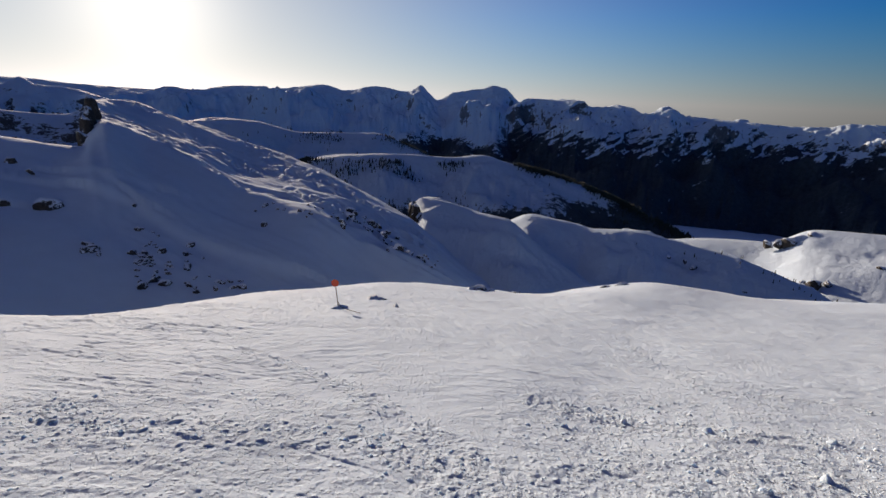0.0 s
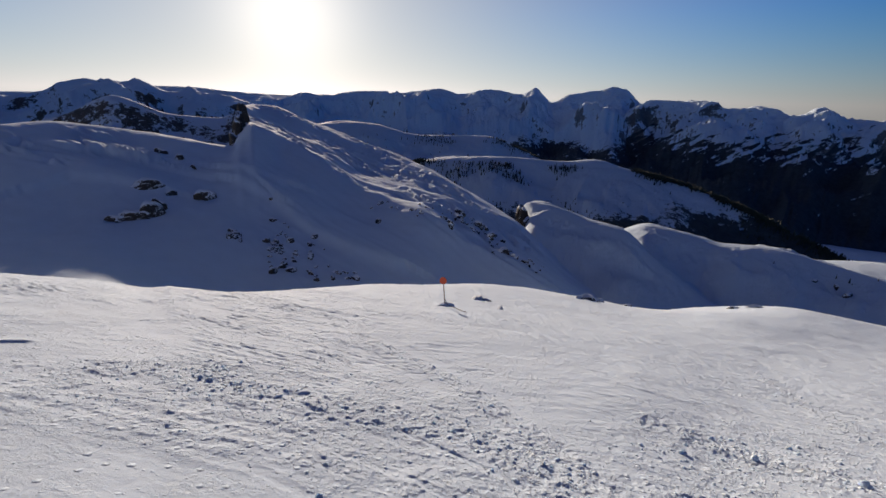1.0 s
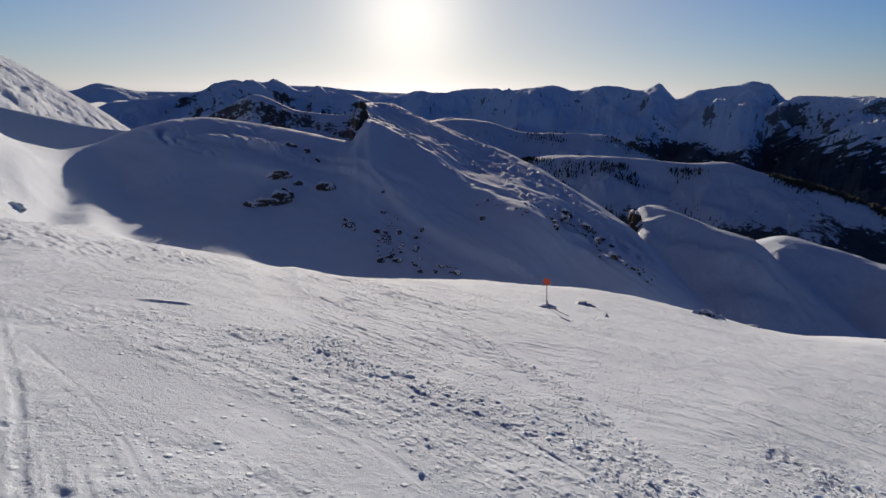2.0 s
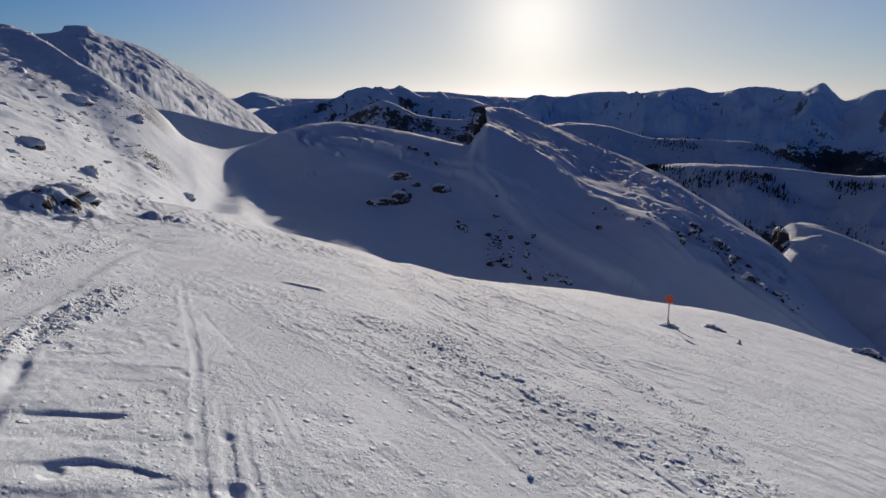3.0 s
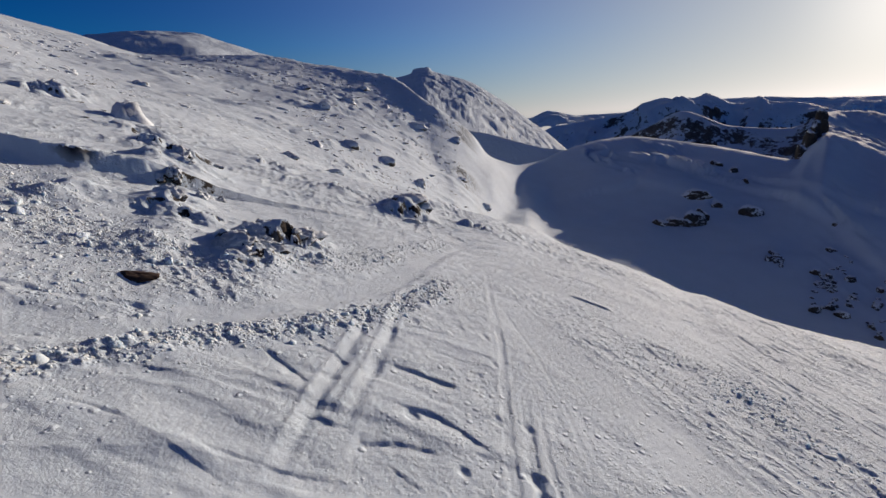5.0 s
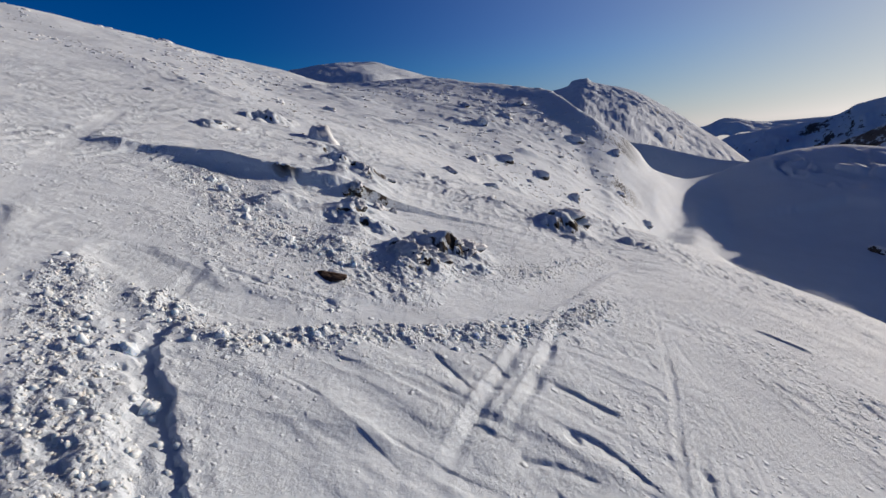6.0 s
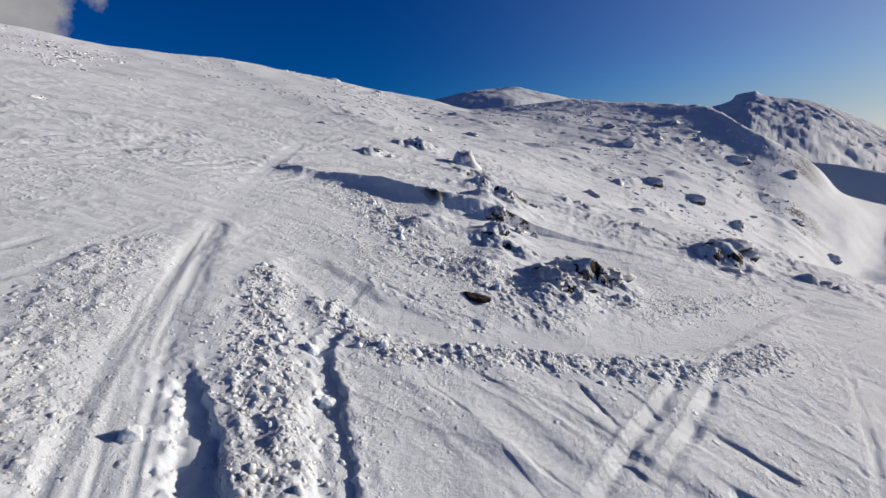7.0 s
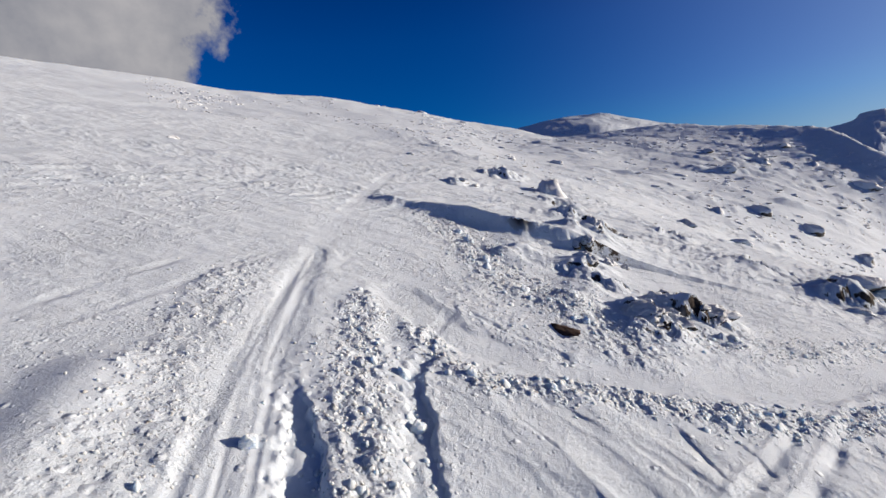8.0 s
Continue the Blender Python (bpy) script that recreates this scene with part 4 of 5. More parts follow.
ridge("hill_plateau", "snowy plateau with rocky edges in shade", PLATEAU,
      [(-36, 720, -3.6), (-28, 710, -3.4), (-25.3, 700, -3.0), (-21.4, 700, -3.3), (-16, 690, -4.5), (-8.2, 690, -4.4), (-5.5, 690, -5.2), (-2, 690, -6.6), (5, 690, -10)], front=0.4, reach=0.35, seed=11)
ridge("hill_cliff", "banded grey cliffs under a snowy top", CLIFF,
      [(-59, 360, -4.6), (-51, 355, -2.3), (-47.4, 350, -0.7), (-42.7, 350, -2.4), (-38, 350, -2.8), (-35.2, 350, -1.6), (-30, 350, -3.0)], front=0.5, reach=0.3, seed=13)
ridge("hill_scoop", "shaded snowy hollow between the slope and the crag", HILL_SNOW,
      [(-80, 150, 0.5), (-74, 150, -0.6), (-70.9, 150, -1.45), (-68.8, 151, -1.9), (-65.3, 153, -3.0), (-62.2, 155, -3.9), (-59.5, 156, -4.35), (-55, 158, -6.5)], front=0.6, reach=0.3, soft=0.004, rough=0.002, scale=0.08, seed=29, ribs=0.1)
ridge("hill_crag", "rime-covered crag above the saddle", CRAG,
      [(-88, 275, 2.9), (-81.1, 270, 4.6), (-79.1, 268, 4.9), (-77.2, 266, 5.25), (-76.8, 266, 5.75), (-75.2, 265, 5.85), (-74.6, 264, 5.35), (-71.3, 262, 4.35), (-69.3, 261, 3.4), (-67.7, 260, 2.35), (-65.5, 258, 0.8), (-63.2, 255, -1.0), (-61.5, 252, -2.3), (-59.5, 250, -4.1), (-55.4, 245, -7.0)],
      front=0.30, reach=0.5, seed=15, rough=0.0035, scale=0.020, ragged=0.0003, rows=110, step=0.09, ribs=0.15)
ridge("hill_dome", "rounded snowy summit behind the slope", CRAG,
      [(-113.5, 240, 7.6), (-108.6, 238, 9.2), (-105, 235, 9.8), (-99.8, 233, 9.7), (-96.5, 230, 8.8), (-92.5, 228, 7.6), (-85, 225, 5.0)], front=0.25, reach=0.45, seed=17, rough=0.004)
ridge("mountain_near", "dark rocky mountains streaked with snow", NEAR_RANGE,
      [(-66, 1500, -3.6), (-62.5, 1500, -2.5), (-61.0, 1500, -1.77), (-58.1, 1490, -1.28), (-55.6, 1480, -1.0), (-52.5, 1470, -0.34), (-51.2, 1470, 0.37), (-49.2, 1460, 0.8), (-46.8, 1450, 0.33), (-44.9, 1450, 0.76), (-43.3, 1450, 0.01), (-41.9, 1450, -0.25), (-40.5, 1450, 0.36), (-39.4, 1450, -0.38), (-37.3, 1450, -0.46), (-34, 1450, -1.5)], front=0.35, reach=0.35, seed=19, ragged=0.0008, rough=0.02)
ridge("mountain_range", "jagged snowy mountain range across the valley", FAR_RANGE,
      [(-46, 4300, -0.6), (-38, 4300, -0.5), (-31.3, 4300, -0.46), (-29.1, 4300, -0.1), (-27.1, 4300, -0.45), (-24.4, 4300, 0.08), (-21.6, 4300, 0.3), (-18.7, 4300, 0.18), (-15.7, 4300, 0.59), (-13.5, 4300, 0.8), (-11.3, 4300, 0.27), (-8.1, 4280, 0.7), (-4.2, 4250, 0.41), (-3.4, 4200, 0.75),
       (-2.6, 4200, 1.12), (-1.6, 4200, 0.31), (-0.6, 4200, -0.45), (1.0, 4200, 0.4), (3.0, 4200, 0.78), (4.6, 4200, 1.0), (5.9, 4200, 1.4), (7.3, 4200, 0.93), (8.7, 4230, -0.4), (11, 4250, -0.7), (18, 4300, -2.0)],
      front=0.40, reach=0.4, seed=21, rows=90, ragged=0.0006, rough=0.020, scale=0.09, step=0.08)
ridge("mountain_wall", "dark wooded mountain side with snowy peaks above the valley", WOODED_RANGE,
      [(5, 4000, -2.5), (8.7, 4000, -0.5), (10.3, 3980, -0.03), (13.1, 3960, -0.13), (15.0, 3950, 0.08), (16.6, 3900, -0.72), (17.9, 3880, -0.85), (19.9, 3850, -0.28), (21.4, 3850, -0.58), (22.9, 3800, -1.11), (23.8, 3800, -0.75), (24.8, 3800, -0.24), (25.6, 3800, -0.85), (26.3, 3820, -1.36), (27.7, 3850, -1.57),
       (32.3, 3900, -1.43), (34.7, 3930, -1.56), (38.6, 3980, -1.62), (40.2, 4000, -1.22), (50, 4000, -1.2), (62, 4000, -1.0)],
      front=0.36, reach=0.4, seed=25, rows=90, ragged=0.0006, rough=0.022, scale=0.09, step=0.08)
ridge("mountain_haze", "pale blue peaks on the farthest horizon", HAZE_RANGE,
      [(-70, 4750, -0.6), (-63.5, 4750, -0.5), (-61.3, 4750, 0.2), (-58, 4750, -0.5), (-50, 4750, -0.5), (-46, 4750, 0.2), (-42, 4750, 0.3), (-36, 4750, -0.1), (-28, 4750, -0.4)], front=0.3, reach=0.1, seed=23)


# ---- things ----
def link_mesh(name, verts, faces, material, smooth_shade=True):
    me = bpy.data.meshes.new(name)
    me.from_pydata(verts, [], faces)
    me.materials.append(material)
    if smooth_shade:
        me.polygons.foreach_set("use_smooth", np.ones(len(faces), bool))
    me.update()
    return me


def bm_mesh(name, bm, material, smooth_shade=True):
    me = bpy.data.meshes.new(name)
    for f in bm.faces:
        f.smooth = smooth_shade
    bm.to_mesh(me)
    bm.free()
    me.materials.append(material)
    return me


def part(name, bm, material, parent, label="", smooth_shade=True):
    ob = new(name, bm_mesh(name, bm, material, smooth_shade))
    ob.parent = parent
    return tagged(ob, label)


def tube(bm, a, b, ra, rb, sides=8):
    """A tapered round bar from a to b."""
    a, b = Vector(a), Vector(b)
    turn = (b - a).to_track_quat("Z", "Y").to_matrix().to_4x4()
    bmesh.ops.create_cone(bm, cap_ends=True, segments=sides, radius1=ra, radius2=rb, depth=(b - a).length, matrix=Matrix.Translation((a + b) / 2) @ turn)
    return bm


def rock_shape(seed, detail=4, jag=0.35, flat=0.75, boxy=0.85):
    """A craggy boulder about 1 m across and high, its foot at z = 0 and below."""
    rng = random.Random(seed)
    bm = bmesh.new()
    bmesh.ops.create_icosphere(bm, subdivisions=detail, radius=0.5)
    off = Vector((rng.uniform(-50, 50), rng.uniform(-50, 50), rng.uniform(-50, 50)))
    cuts = [(Vector((rng.uniform(-1, 1), rng.uniform(-1, 1), rng.uniform(-0.2, 1))).normalized(), rng.uniform(0.26, 0.42)) for k in range(9)]
    for v in bm.verts:
        p = v.co.copy()
        p *= 1 + jag * noise.noise(p * 1.7 + off) + 0.5 * jag * noise.noise(p * 4.1 + off)
        for n, d in cuts:
            over = p.dot(n) - d
            if over > 0:
                p -= n * over * boxy
        p *= 1 - (1 - boxy) * 0.7 * abs(noise.noise(p * 3.3 - off))
        p += Vector((noise.noise(p * 9 + off), noise.noise(p * 9 - off), noise.noise(p * 9 + off * 2))) * 0.05 * jag / 0.35
        p.z = p.z * flat * 2 + 0.25 * flat
        v.co = p
    return bm


ROCK_MESHES = [bm_mesh("rock", rock_shape(40 + k, 4, 0.6, 0.75, 0.4), ROCK) for k in range(6)]
RIMED_ROCKS = [bm_mesh("rock", rock_shape(60 + k, 3, 0.6, 0.75, 0.5), RIMED) for k in range(6)]
SMALL_ROCKS = [bm_mesh("rock", rock_shape(80 + k, 3, 0.6, 0.75, 0.5), RIMED) for k in range(6)]
BARE_ROCKS = [bm_mesh("rock", rock_shape(120 + k, 3, 0.5), ROCK_BARE) for k in range(4)]


def put_rock(meshes, k, place, wide, deep, high, turn, label, group, sink=0.3, name="rock"):
    ob = new(name, meshes[k % len(meshes)])
    ob.matrix_world = Matrix.LocRotScale(place - Vector((0, 0, sink * high)), Euler((0, 0, radians(turn))), (wide, deep, high))
    return tagged(ob, label, name, group)


# outcrops beside the tracks: azimuth, metres out, width, depth, height, turn
for k, (az, r, wide, deep, high, turn) in enumerate([
        (-103.6, 8.9, 1.1, 0.9, 0.42, 20), (-101.6, 9.3, 1.2, 0.9, 0.5, 60), (-97.8, 10.1, 1.3, 0.9, 0.55, 110), (-99.8, 10.2, 1.3, 0.8, 0.5, 150), (-105.0, 9.2, 0.8, 0.6, 0.35, 120), (-102.6, 9.9, 1.0, 0.7, 0.5, 80),
        (-105.6, 14.8, 1.6, 1.0, 0.75, 10), (-108.2, 11.6, 0.7, 0.6, 0.45, 75), (-103.4, 12.8, 0.45, 0.4, 0.3, 0), (-107.0, 13.2, 0.8, 0.5, 0.4, 33)]):
    put_rock(ROCK_MESHES, k, point(az, r), wide * 0.8, deep * 0.8, high * 0.8, turn, "dark rock outcrop half buried in rime and drifted snow", "outcrops beside the tracks", 0.42)
for k, (az, r, wide, deep, high, turn) in enumerate([
        (-108.1, 26.0, 3.2, 2.5, 2.8, 40), (-113.3, 30.5, 2.0, 1.2, 0.9, 15), (-119.8, 22.6, 1.5, 0.6, 0.35, 80), (-117.2, 22.6, 1.0, 0.6, 0.35, 10), (-106.0, 50, 2.6, 1.6, 1.0, 70),
        (-124.0, 33.6, 1.2, 0.7, 0.35, 100), (-149.3, 24.1, 1.0, 0.8, 0.45, 0), (-82.8, 16.9, 1.5, 0.9, 0.5, 95), (-81.4, 16.7, 1.4, 0.9, 0.55, 100), (-80.3, 17.0, 1.1, 0.8, 0.45, 80), (-82.0, 15.2, 0.9, 0.5, 0.3, 95), (-73.6, 17.2, 0.75, 0.6, 0.45, 140), (-84.3, 16.2, 0.9, 0.6, 0.35, 95)]):
    put_rock(RIMED_ROCKS, k + 2, point(az, r), wide * 0.85, deep * 0.85, high * 0.75, turn, "rounded boulder crusted with wind-blown snow on the slope", "boulders on the open slope", 0.42)
for k, (az, r, wide, deep, high, turn) in enumerate([
        (-85.4, 71.4, 4.0, 2.0, 1.3, 30), (-88.3, 63.3, 2.6, 1.6, 1.2, 60), (-80.9, 74.6, 2.6, 1.4, 1.0, 0), (-89.8, 75, 4.6, 1.6, 0.9, 20), (-82.0, 49.4, 2.4, 1.5, 1.0, 45),
        (-78.0, 49, 2.2, 1.4, 1.2, 15), (-77.8, 70.4, 4.0, 1.8, 1.2, 75), (-89.4, 27.5, 1.5, 0.9, 0.5, 100), (-89.7, 44.6, 2.2, 1.3, 0.9, 10), (-93.5, 32.9, 1.8, 1.0, 0.6, 50),
        (-86.1, 49.2, 2.8, 1.5, 1.0, 35), (-72.9, 73, 2.6, 1.5, 1.1, 5), (-69.9, 60.8, 1.9, 1.2, 0.9, 62), (-83.3, 83.6, 4.5, 1.8, 1.0, 18), (-72.7, 61.8, 1.9, 1.2, 0.8, 130)]):
    put_rock(RIMED_ROCKS, k, point(az, r), wide, deep, high * 0.95, turn, "snow-plastered rock standing out of the slope", "rocks high on the slope", 0.42)

# broken rock about the outcrops
rng = random.Random(17)
for k in range(16):
    cx, cy = rng.choice([(-8.7, -2.1), (-9.8, -1.6), (-10.3, -1.2), (-11.0, -3.6), (-14.3, -4.2), (-12.6, -3.3), (-16.6, 2.2)])
    x, y = rng.gauss(cx, 0.55), rng.gauss(cy, 0.45)
    s = rng.uniform(0.18, 0.5)
    put_rock(BARE_ROCKS if k % 3 == 0 else ROCK_MESHES, k, Vector((x, y, float(ground_height(x, y)[0]))), s * rng.uniform(1, 1.9), s, s * rng.uniform(0.5, 0.9), rng.uniform(0, 180), "small dark rock with snow in its cracks", "broken rock about the outcrops", 0.4)
# smaller stones strewn in clusters over the open slope
rng = random.Random(5)
for k in range(120):
    c = rng.choice([(-86, 45, 5, 9), (-82, 60, 5, 10), (-90, 62, 6, 10), (-84, 74, 6, 8), (-98, 60, 7, 14), (-104, 26, 6, 7), (-78, 64, 4, 9), (-92, 80, 7, 8), (-112, 55, 9, 20), (-75, 56, 3, 8)])
    az, r = rng.gauss(c[0], c[2] * 0.6), max(18, rng.gauss(c[1], c[3] * 0.6))
    s = r * rng.uniform(0.004, 0.011)
    put_rock(SMALL_ROCKS, k, point(az, r), s * rng.uniform(1.2, 3.2), s * rng.uniform(0.6, 1.0), s * rng.uniform(0.22, 0.42), rng.gauss(107, 18), "small snow-crusted stone poking out of the slope", "stones strewn over the slope", 0.45, "stone")

# rocks in the shaded hillside across the gully
for k, (az, r, wide, deep, high, turn) in enumerate([
        (-49.2, 77.0, 3.0, 1.6, 1.2, 40), (-48.1, 77.2, 3.2, 1.6, 1.5, 48), (-47.0, 77.5, 3.0, 1.8, 1.6, 45), (-46.0, 78.0, 3.0, 1.8, 2.2, 50), (-45.2, 80, 2.2, 1.4, 2.4, 20), (-46.0, 86.2, 4.2, 1.6, 1.4, 45), (-43.8, 84.5, 1.6, 1.0, 1.3, 60),
        (-40.8, 83.4, 3.2, 1.6, 1.5, 45), (-44.2, 101.7, 2.6, 1.4, 1.4, 10), (-42.6, 99, 1.6, 1.0, 1.2, 70), (-41.4, 95, 1.2, 0.8, 1.0, 0),
        (-11.1, 90.4, 2.0, 1.4, 1.6, 0), (-10.5, 90.0, 1.5, 1.2, 1.3, 60), (-8.7, 88.3, 2.2, 1.4, 1.2, 20), (-5.2, 76.5, 2.4, 1.6, 2.0, 45), (-3.8, 77, 2.0, 1.4, 1.2, 100), (-2.4, 78, 2.2, 1.2, 1.1, 30), (-7.0, 82, 1.6, 1.2, 1.0, 70)]):
    put_rock(BARE_ROCKS, k, point(az, r), wide * 1.3, deep * 1.3, high * 1.5, turn, "dark bare rock breaking through shaded hillside snow", "rocks in the shaded hillside", 0.3)
for k in range(170):
    c = rng.choice([(-33.2, 72, 1.3, 5), (-33.0, 65, 1.6, 3), (-33.6, 69, 1.0, 2), (-18, 82, 3, 4), (-12.5, 84, 2.2, 4), (-6, 80, 2.0, 3), (-8.5, 85, 2.0, 3), (-38, 70.5, 0.5, 1.0), (-29.5, 66, 0.6, 4), (-26.2, 62.5, 1.0, 1.2), (-9.5, 87, 2.5, 3), (-3, 79, 2.0, 2)])
    az, r = rng.gauss(c[0], c[2] * 0.8), rng.gauss(c[1], c[3] * 0.8)
    s = 0.4 + 0.9 * rng.random() ** 1.8
    put_rock(BARE_ROCKS, k, point(az, r), s * rng.uniform(1, 1.8), s, s * rng.uniform(0.7, 1.2), rng.uniform(0, 180), "small dark stone in shaded snow", "stones in the shaded hillside", 0.3, "stone")
# cliff under the cornice at the top of the spur, and at the head of the knoll
for k, (az, r, e, wide, deep, high, turn) in enumerate([(-37.0, 116, -5.3, 3.0, 3.0, 4.5, 10), (-36.6, 119, -4.4, 3.2, 3.0, 5.5, 50), (-36.2, 123, -3.3, 2.6, 3.0, 6.0, 90), (-35.9, 128, -2.3, 2.6, 2.6, 4.5, 20), (-36.9, 114, -6.1, 2.6, 2.0, 2.6, 0),
                                                        (-3.0, 116, -14.0, 3.2, 2.6, 5.0, 0), (-2.4, 114.5, -14.6, 3.2, 2.4, 3.8, 45), (-3.5, 118, -13.6, 2.4, 2.4, 3.8, 80)]):
    put_rock(BARE_ROCKS, k, point(az, r, e), wide, deep, high, turn, "brown rock face under a snow cornice", "cliff rocks under the cornices", 0.3)
# rocks along the brink and on the sunlit snowfield
for k, (az, r, wide, deep, high, turn) in enumerate([(5.6, 35.5, 1.8, 1.1, 0.8, 10), (4.6, 35.0, 1.2, 0.8, 0.5, 70), (7.0, 36.5, 1.0, 0.7, 0.45, 0), (10.5, 38.5, 1.2, 0.7, 0.45, 30), (-8.6, 24.5, 1.4, 0.7, 0.32, 80), (-7.6, 24.8, 1.0, 0.5, 0.3, 15), (-5.5, 22.0, 0.9, 0.35, 0.16, 85), (21.5, 44, 1.3, 0.8, 0.5, 20), (23.4, 44.5, 1.6, 0.9, 0.5, 0)]):
    put_rock(BARE_ROCKS, k + 1, point(az, r), wide, deep, high, turn, "low dark rock showing through the snow near the brink", "rocks along the brink", 0.3)
for k, (az, r, e, wide, high) in enumerate([(41.3, 166, -16.0, 5.0, 2.6), (40.3, 167, -16.3, 3.6, 1.9), (42.2, 168, -15.7, 3.0, 1.7), (38.4, 199, -12.7, 6.0, 3.4), (39.2, 201, -12.1, 6.0, 3.6), (37.6, 200, -12.8, 4.6, 2.6), (40.0, 203, -11.5, 6.5, 2.8), (36.6, 200, -13.1, 4.0, 2.0), (45.6, 180, -13.4, 3.5, 1.6),
                                                  (35.6, 129, -18.5, 3.0, 1.4), (30.5, 133, -16.8, 2.8, 1.2), (29.5, 134, -16.4, 1.8, 0.9), (27.8, 135, -16.2, 1.6, 0.7)]):
    put_rock(BARE_ROCKS, k, point(az, r, e), wide, wide * 0.6, high, 40 * k, "dark rock in a sunlit snowfield across the gully", "rocks on the far snowfield", 0.35)

# bare earth laid open beside the traverse
bm = rock_shape(300, 4, 0.5, 0.3)
earth = tagged(new("earth_patch", bm_mesh("earth_patch", bm, EARTH)), "patch of bare brown earth in the broken snow", "earth")
earth.matrix_world = Matrix.LocRotScale(point(-115.0, 7.85) - Vector((0, 0, 0.06)), Euler((0, 0, radians(62))), (0.75, 0.30, 0.30))


# ---- marker pole ----
def marker_pole(base):
    pole = tagged(new("marker_pole"), "thin weathered pole with an orange disc, planted in snow", "marker pole")
    lean = Matrix.Rotation(radians(4.5), 4, "Y")
    pole.matrix_world = Matrix.Translation(base) @ lean.inverted() @ Matrix.Scale(0.68, 4)
    part("shaft", tube(bmesh.new(), (0, 0, -0.3), (0, 0, 2.0), 0.045, 0.036, 10), POLE, pole)
    bm = bmesh.new()
    bmesh.ops.create_cone(bm, cap_ends=True, segments=8, radius1=0.27, radius2=0.27, depth=0.03, matrix=Matrix.Translation((0, -0.045, 1.86)) @ Matrix.Rotation(radians(90), 4, "X") @ Matrix.Rotation(radians(22.5), 4, "Z"))
    bmesh.ops.bevel(bm, geom=bm.edges[:], offset=0.006, segments=1, affect="EDGES")
    part("disc", bm, ORANGE, pole, "orange octagonal marker disc", False)
    part("cap", tube(bmesh.new(), (0, 0, 2.0), (0, 0, 2.14), 0.04, 0.024, 10), POLE, pole)
    bm = bmesh.new()
    for z in (1.72, 1.99):
        tube(bm, (0, -0.05, z), (0, 0.05, z), 0.012, 0.012, 6)
    part("bolts", bm, POLE, pole)
    return pole


pole_at = point(-13.0, 20.2)
marker_pole(pole_at)
bm = rock_shape(310, 4, 0.4, 0.45)
mound = tagged(new("snow_mound", bm_mesh("snow_mound", bm, CLOD)), "small mound of snow round the pole's foot", "snow mound")
mound.matrix_world = Matrix.LocRotScale(pole_at - Vector((0, 0, 0.1)), Euler((0, 0, 0.4)), (1.0, 0.7, 0.5))
# a cord that trails from the pole over the snow
bm = bmesh.new()
cord = []
for k in range(13):
    t = k / 12
    cord.append(point(-13.0 + 2.9 * t - 0.5 * math.sin(3 * t), 20.1 - 1.5 * t * t) + Vector((0, 0, 0.02 + 0.3 * (1 - t) ** 4)))
for a, c in zip(cord[:-1], cord[1:]):
    tube(bm, a, c, 0.014, 0.014, 6)
tagged(new("cord", bm_mesh("cord", bm, CORD)), "thin dark cord lying on the snow below the pole", "cord")


# ---- broken snow ----
def clod_kinds(detail, count, seed):
    kinds = []
    for k in range(count):
        bm = rock_shape(seed + k, detail, 0.4, 0.5)
        bm.verts.ensure_lookup_table()
        v = np.array([p.co[:] for p in bm.verts])
        f = np.array([[q.index for q in face.verts] for face in bm.faces])
        kinds.append((v, f))
        bm.free()
    return kinds


def heap(name, places, sizes, kinds, rs, material, label, category, long=None):
    """Many clods as one mesh."""
    vs, fs, base = [], [], 0
    pick = rs.integers(0, len(kinds), len(places))
    turn, squash = rs.uniform(0, 2 * np.pi, len(places)), rs.uniform(0.6, 1.15, (len(places), 3))
    if long:
        turn, squash[:, 0] = rs.normal(radians(107), 0.35, len(places)), squash[:, 0] * rs.uniform(1, long, len(places))
    for p, s, k, a, q in zip(places, sizes, pick, turn, squash):
        v, f = kinds[k]
        c, n = math.cos(a), math.sin(a)
        w = v * q * s
        vs.append(np.stack([c * w[:, 0] - n * w[:, 1] + p[0], n * w[:, 0] + c * w[:, 1] + p[1], w[:, 2] + p[2] - 0.31 * s], -1))
        fs.append(f + base)
        base += len(v)
    verts, faces = np.concatenate(vs), np.concatenate(fs)
    me = bpy.data.meshes.new(name)
    me.vertices.add(len(verts)), me.loops.add(faces.size), me.polygons.add(len(faces))
    me.vertices.foreach_set("co", verts.astype(np.float32).ravel())
    me.loops.foreach_set("vertex_index", faces.astype(np.int32).ravel())
    me.polygons.foreach_set("loop_start", np.arange(0, faces.size, 3, dtype=np.int32))
    me.polygons.foreach_set("use_smooth", np.ones(len(faces), bool))
    me.update(calc_edges=True)
    me.materials.append(material)
    return tagged(new(name, me), label, category, kind="stuff")


def along(line, t):
    p = np.array(line)
    s = np.concatenate([[0], np.cumsum(np.hypot(*np.diff(p, axis=0).T))])
    return np.interp(t * s[-1], s, p[:, 0]), np.interp(t * s[-1], s, p[:, 1]), s[-1]


rs = np.random.default_rng(9)
xs, ys, ss = [], [], []
for line, half, thick, size in CLOD_BANDS + CLOD_FIELDS:
    length = along(line, np.array([0.0]))[2]
    n = int(length * half * 2 * thick * 560)
    x, y, length = along(line, rs.uniform(0, 1, n))
    xs.append(x + rs.normal(0, half * 0.58, n)), ys.append(y + rs.normal(0, half * 0.58, n))
    ss.append(size * np.exp(rs.normal(-0.45, 0.55, n)))
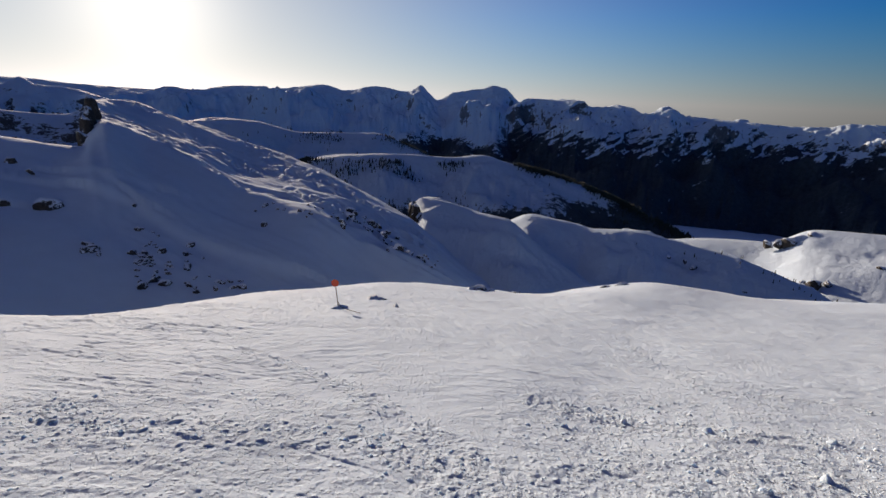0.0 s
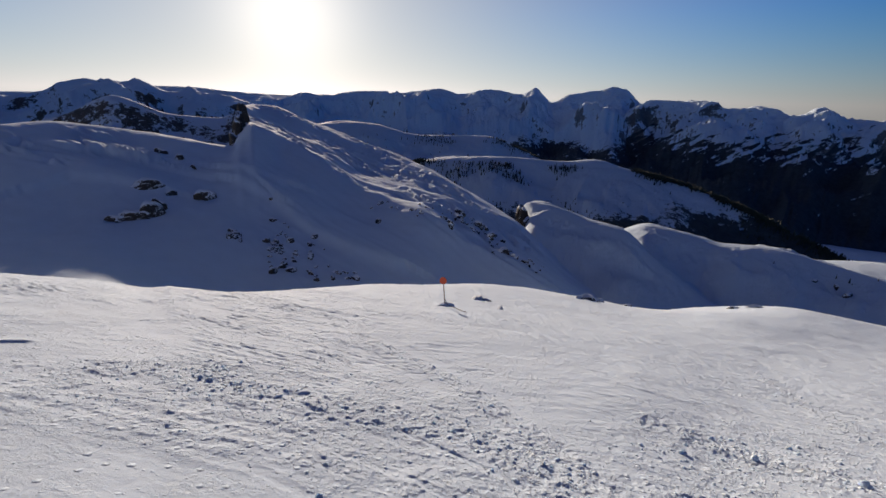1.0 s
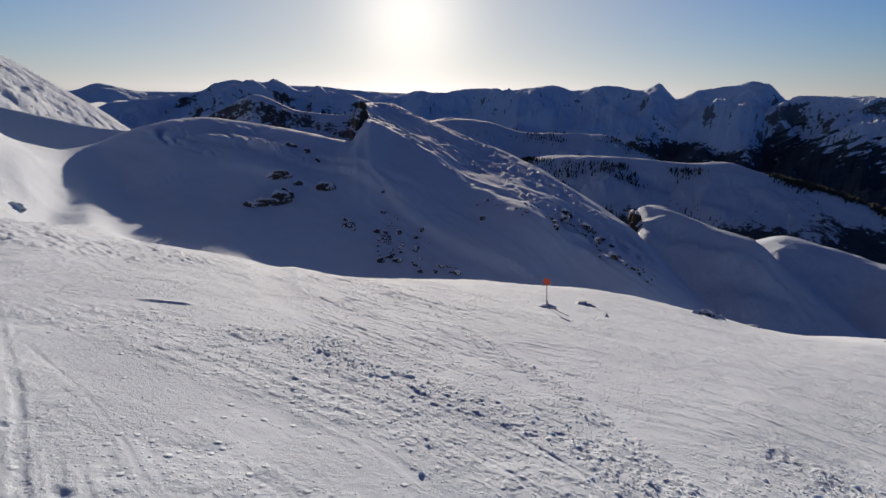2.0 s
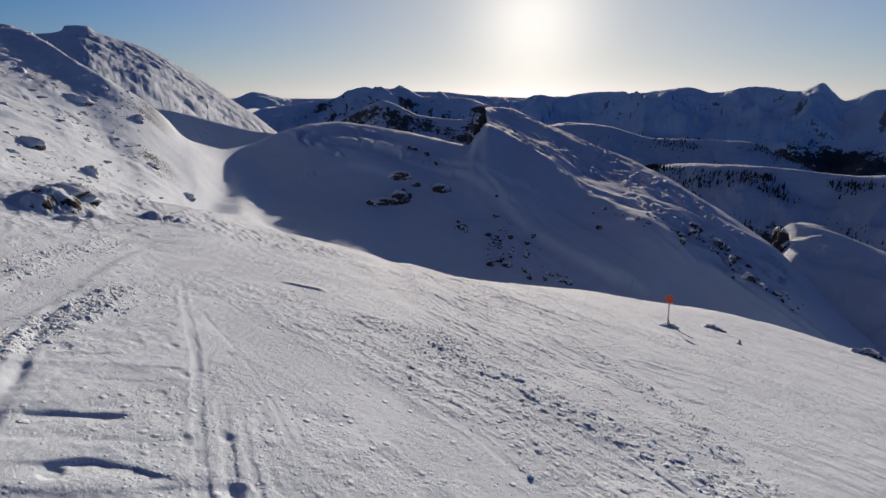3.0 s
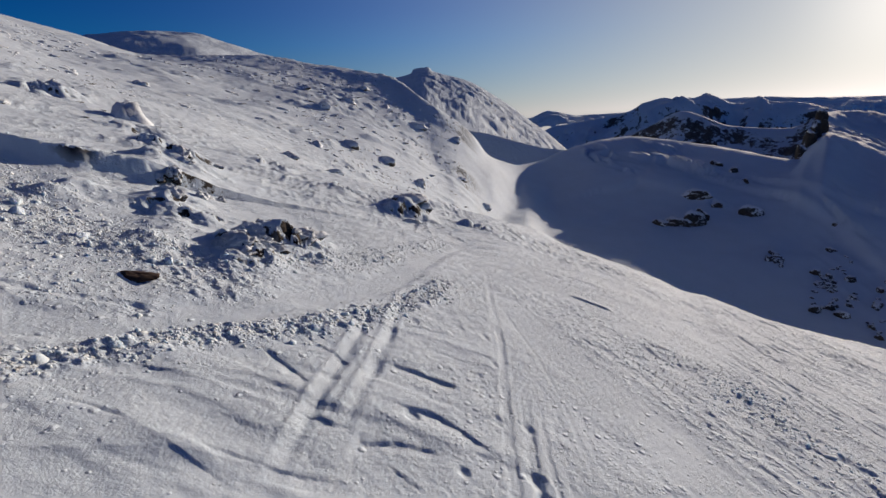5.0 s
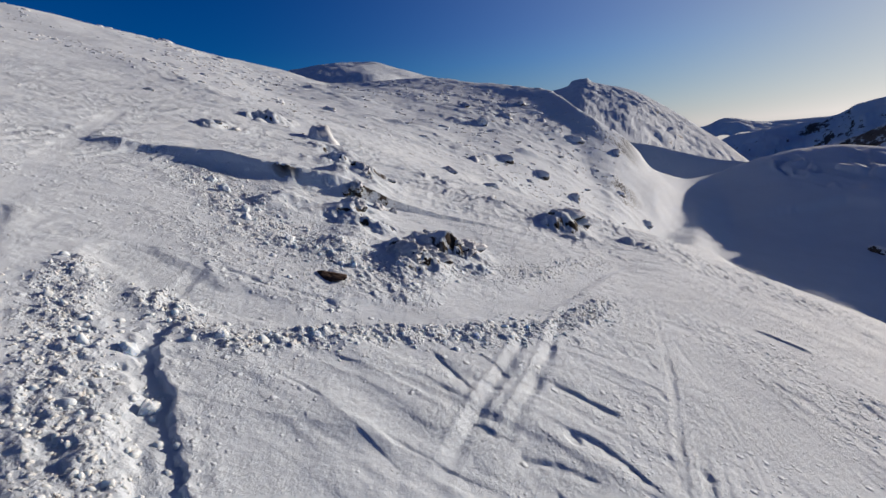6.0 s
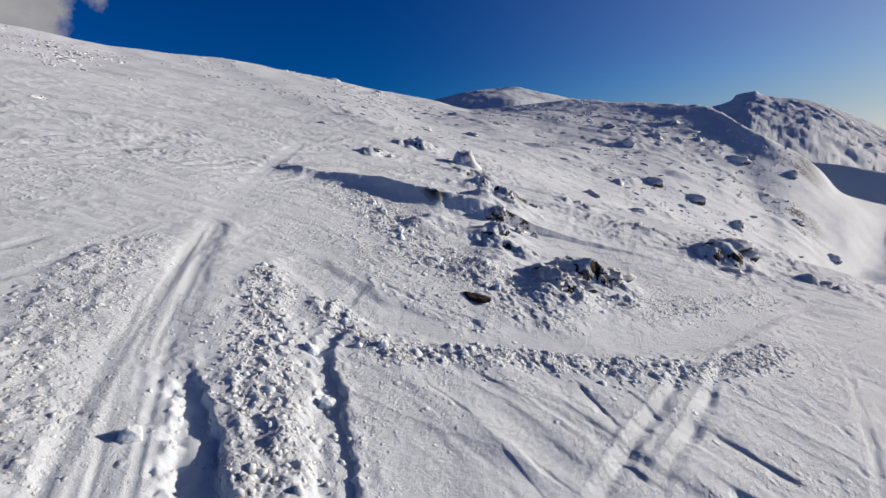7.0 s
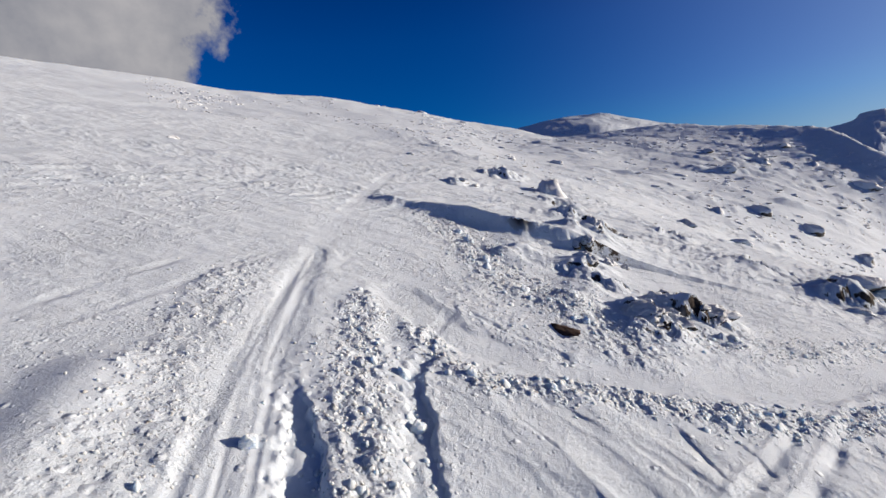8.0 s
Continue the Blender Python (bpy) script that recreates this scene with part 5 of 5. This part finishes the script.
# heaps of larger pieces: x, y, spread, count
for hx, hy, spread, n in [(3.64, 7.73, 0.40, 70), (1.9, 6.6, 0.32, 40), (5.33, 7.33, 0.30, 45), (4.98, 8.32, 0.25, 25), (5.95, 5.53, 0.28, 30), (7.9, 7.25, 0.40, 45), (-5.9, 5.90, 0.34, 60), (-5.0, 5.62, 0.30, 60), (-5.6, 6.05, 0.3, 40), (-4.3, 5.65, 0.3, 40), (2.9, 5.6, 0.5, 50), (4.3, 5.9, 0.6, 60),
                          (0.1, 5.2, 0.35, 60), (-0.8, 6.0, 0.4, 50), (5.0, 4.6, 0.5, 50), (-2.7, -3.6, 0.3, 40), (-3.3, -4.2, 0.35, 60), (-4.2, -4.8, 0.35, 60), (-6.2, -1.0, 0.25, 40), (-7.0, -0.1, 0.3, 45), (-8.2, 1.0, 0.35, 45), (-5.3, -2.6, 0.25, 35), (-8.9, -4.6, 0.6, 90), (-8.1, -3.4, 0.45, 60), (-10.2, -6.0, 0.6, 70)]:
    xs.append(rs.normal(hx, spread, n)), ys.append(rs.normal(hy, spread * 0.8, n)), ss.append(0.055 * np.exp(rs.normal(0, 0.45, n)))
# single crumbs strewn over the slope
n = 15000
r, a = 3.0 + 16 * rs.uniform(0, 1, n) ** 1.3, np.radians(rs.uniform(-165, 50, n))
keep = fbm(r * np.sin(a) / 1.6, r * np.cos(a) / 1.6, 3, 99) > 0.05
xs.append((r * np.sin(a))[keep]), ys.append((r * np.cos(a))[keep]), ss.append(0.015 * np.exp(rs.normal(-0.2, 0.5, n))[keep])
x, y, s = np.concatenate(xs), np.concatenate(ys), np.minimum(np.concatenate(ss), 0.16)
p = np.stack([x, y, ground_height(x, y)], -1)
big = s > 0.030
heap("snow_clods", p[big], s[big] * 1.15, clod_kinds(2, 8, 400), rs, CLOD, "loose clods of broken snow beside the ski tracks", "snow clods")
heap("snow_crumbs", p[~big], s[~big] * 1.2, clod_kinds(1, 8, 500), rs, CLOD, "fine crumbs of broken snow strewn over the slope", "snow crumbs")
# rime-covered stones in rough patches high on the open slope
n = 15000
r, az = rs.uniform(16, 108, n), rs.uniform(-150, -67, n)
x, y = r * np.sin(np.radians(az)), r * np.cos(np.radians(az))
rough_patch = fbm(x / 9, y / 14, 3, 131) + 0.35 * smooth(-104, -88, az) + 0.25 * smooth(30, 60, r) - 0.12 + 0.25 * smooth(80, 98, r) - 0.3 * smooth(-122, -130, az) * (1 - smooth(60, 85, r))
keep = rs.uniform(0, 1, n) < np.clip(rough_patch * 1.3, 0.02, 1)
keep &= (ground_height(x, y) > -9) & (az < -73)
x, y, r = x[keep], y[keep], r[keep]
heap("rime_stones", np.stack([x, y, ground_height(x, y)], -1), np.minimum(r, 70) * 0.0040 * np.exp(rs.normal(0, 0.5, len(r))), clod_kinds(2, 8, 700), rs, RIMED, "rime-crusted stones thick on the wind-swept slope", "stones", 2.6)

# the larger blocks, one by one
BLOCKS = [bm_mesh("snow_block", rock_shape(600 + k, 4, 0.35, 0.6), CLOD) for k in range(4)]
for k, (x, y, s) in enumerate([(-2.42, -4.60, 0.20), (-4.22, -4.30, 0.22), (-3.60, -3.75, 0.20), (-8.9, -5.2, 0.26), (-9.3, -5.4, 0.24), (-8.2, -4.2, 0.22), (-10.4, -6.3, 0.3), (-10.9, -6.8, 0.28), (-7.7, -3.0, 0.2),
                               (-6.1, -1.1, 0.17), (-6.9, -0.3, 0.15), (-5.2, -2.9, 0.16), (-4.75, -3.7, 0.18), (5.9, 5.5, 0.26), (5.2, 7.25, 0.22), (7.5, 7.1, 0.24), (3.7, 7.5, 0.2), (2.4, 7.0, 0.18), (-0.2, 3.4, 0.16), (4.6, 5.0, 0.2), (6.9, 5.0, 0.2)]):
    ob = new("snow_block", BLOCKS[k % 4])
    z = float(ground_height(x, y)[0])
    ob.matrix_world = Matrix.LocRotScale((x, y, z - 0.1 * s), Euler((0, 0, 1.3 * k)), (s, s * 0.8, s * 0.8))
    tagged(ob, "fist- to head-sized block of broken snow", "snow block", "snow blocks beside the tracks")


# ---- trees on the far hillside ----
def tree_kind(seed):
    r = random.Random(seed)
    v, f = [], []
    for k in range(3):
        z0, z1, w = 0.12 + 0.26 * k, 0.5 + 0.26 * k, 0.2 - 0.05 * k
        ring = [len(v) + j for j in range(7)]
        for j in range(7):
            a, q = 2 * math.pi * j / 7 + k, w * r.uniform(0.6, 1.25)
            v.append((q * math.cos(a), q * math.sin(a), z0 - r.uniform(0, 0.08)))
        v.append((r.uniform(-0.02, 0.02), r.uniform(-0.02, 0.02), min(z1, 1.02)))
        f += [(ring[j], ring[(j + 1) % 7], len(v) - 1) for j in range(7)]
    ring = [len(v) + j for j in range(3)]
    v += [(0.03 * math.cos(2.1 * j), 0.03 * math.sin(2.1 * j), -0.1) for j in range(3)] + [(0, 0, 0.5)]
    f += [(ring[j], ring[(j + 1) % 3], len(v) - 1) for j in range(3)]
    return np.array(v), np.array(f)


def far_trees(name, host, count, seed, tall, mask, label):
    """Conifers standing on a ridge object, strewn in groups."""
    co = np.empty(len(host.data.vertices) * 3, np.float32)
    host.data.vertices.foreach_get("co", co)
    co = co.reshape(-1, 3)
    rs = np.random.default_rng(seed)
    az, r = np.degrees(np.arctan2(co[:, 0], co[:, 1])), np.hypot(co[:, 0], co[:, 1])
    weight = mask(az, np.degrees(np.arctan2(co[:, 2] - EYE, r))) * np.maximum(0, fbm(co[:, 0] / 30, co[:, 1] / 30, 4, seed) + 0.10)
    pick = rs.choice(len(co), count, p=weight / weight.sum())
    kinds = [tree_kind(seed + k) for k in range(5)]
    vs, fs, base = [], [], 0
    for i in pick:
        v, f = kinds[int(rs.integers(0, 5))]
        s = tall * rs.uniform(0.5, 1.2)
        vs.append(v * s + co[i] + np.array([rs.normal(0, 1.5), rs.normal(0, 1.5), -0.3]))
        fs.append(f + base)
        base += len(v)
    me = link_mesh(name, np.concatenate(vs).tolist(), np.concatenate(fs).tolist(), NEEDLES, False)
    return tagged(new(name, me), label, "trees", kind="stuff")


far_trees("hillside_trees", bpy.data.objects["hill_wooded"], 3800, 31, 3.8, lambda az, e: (e < -7.6) * (e > -17), "small dark conifers scattered over the snowy hillside")
far_trees("plateau_pines", bpy.data.objects["hill_plateau"], 900, 37, 3.6, lambda az, e: (e < -4.6) * (e > -9), "low dark dwarf pines on the shaded plateau edge")
far_trees("knoll_pines", bpy.data.objects["hill_shoulder"], 60, 41, 1.2, lambda az, e: (e < -15.0) * (e > -18) * (az > 24), "a few dark shrubs on the snowy shoulder")
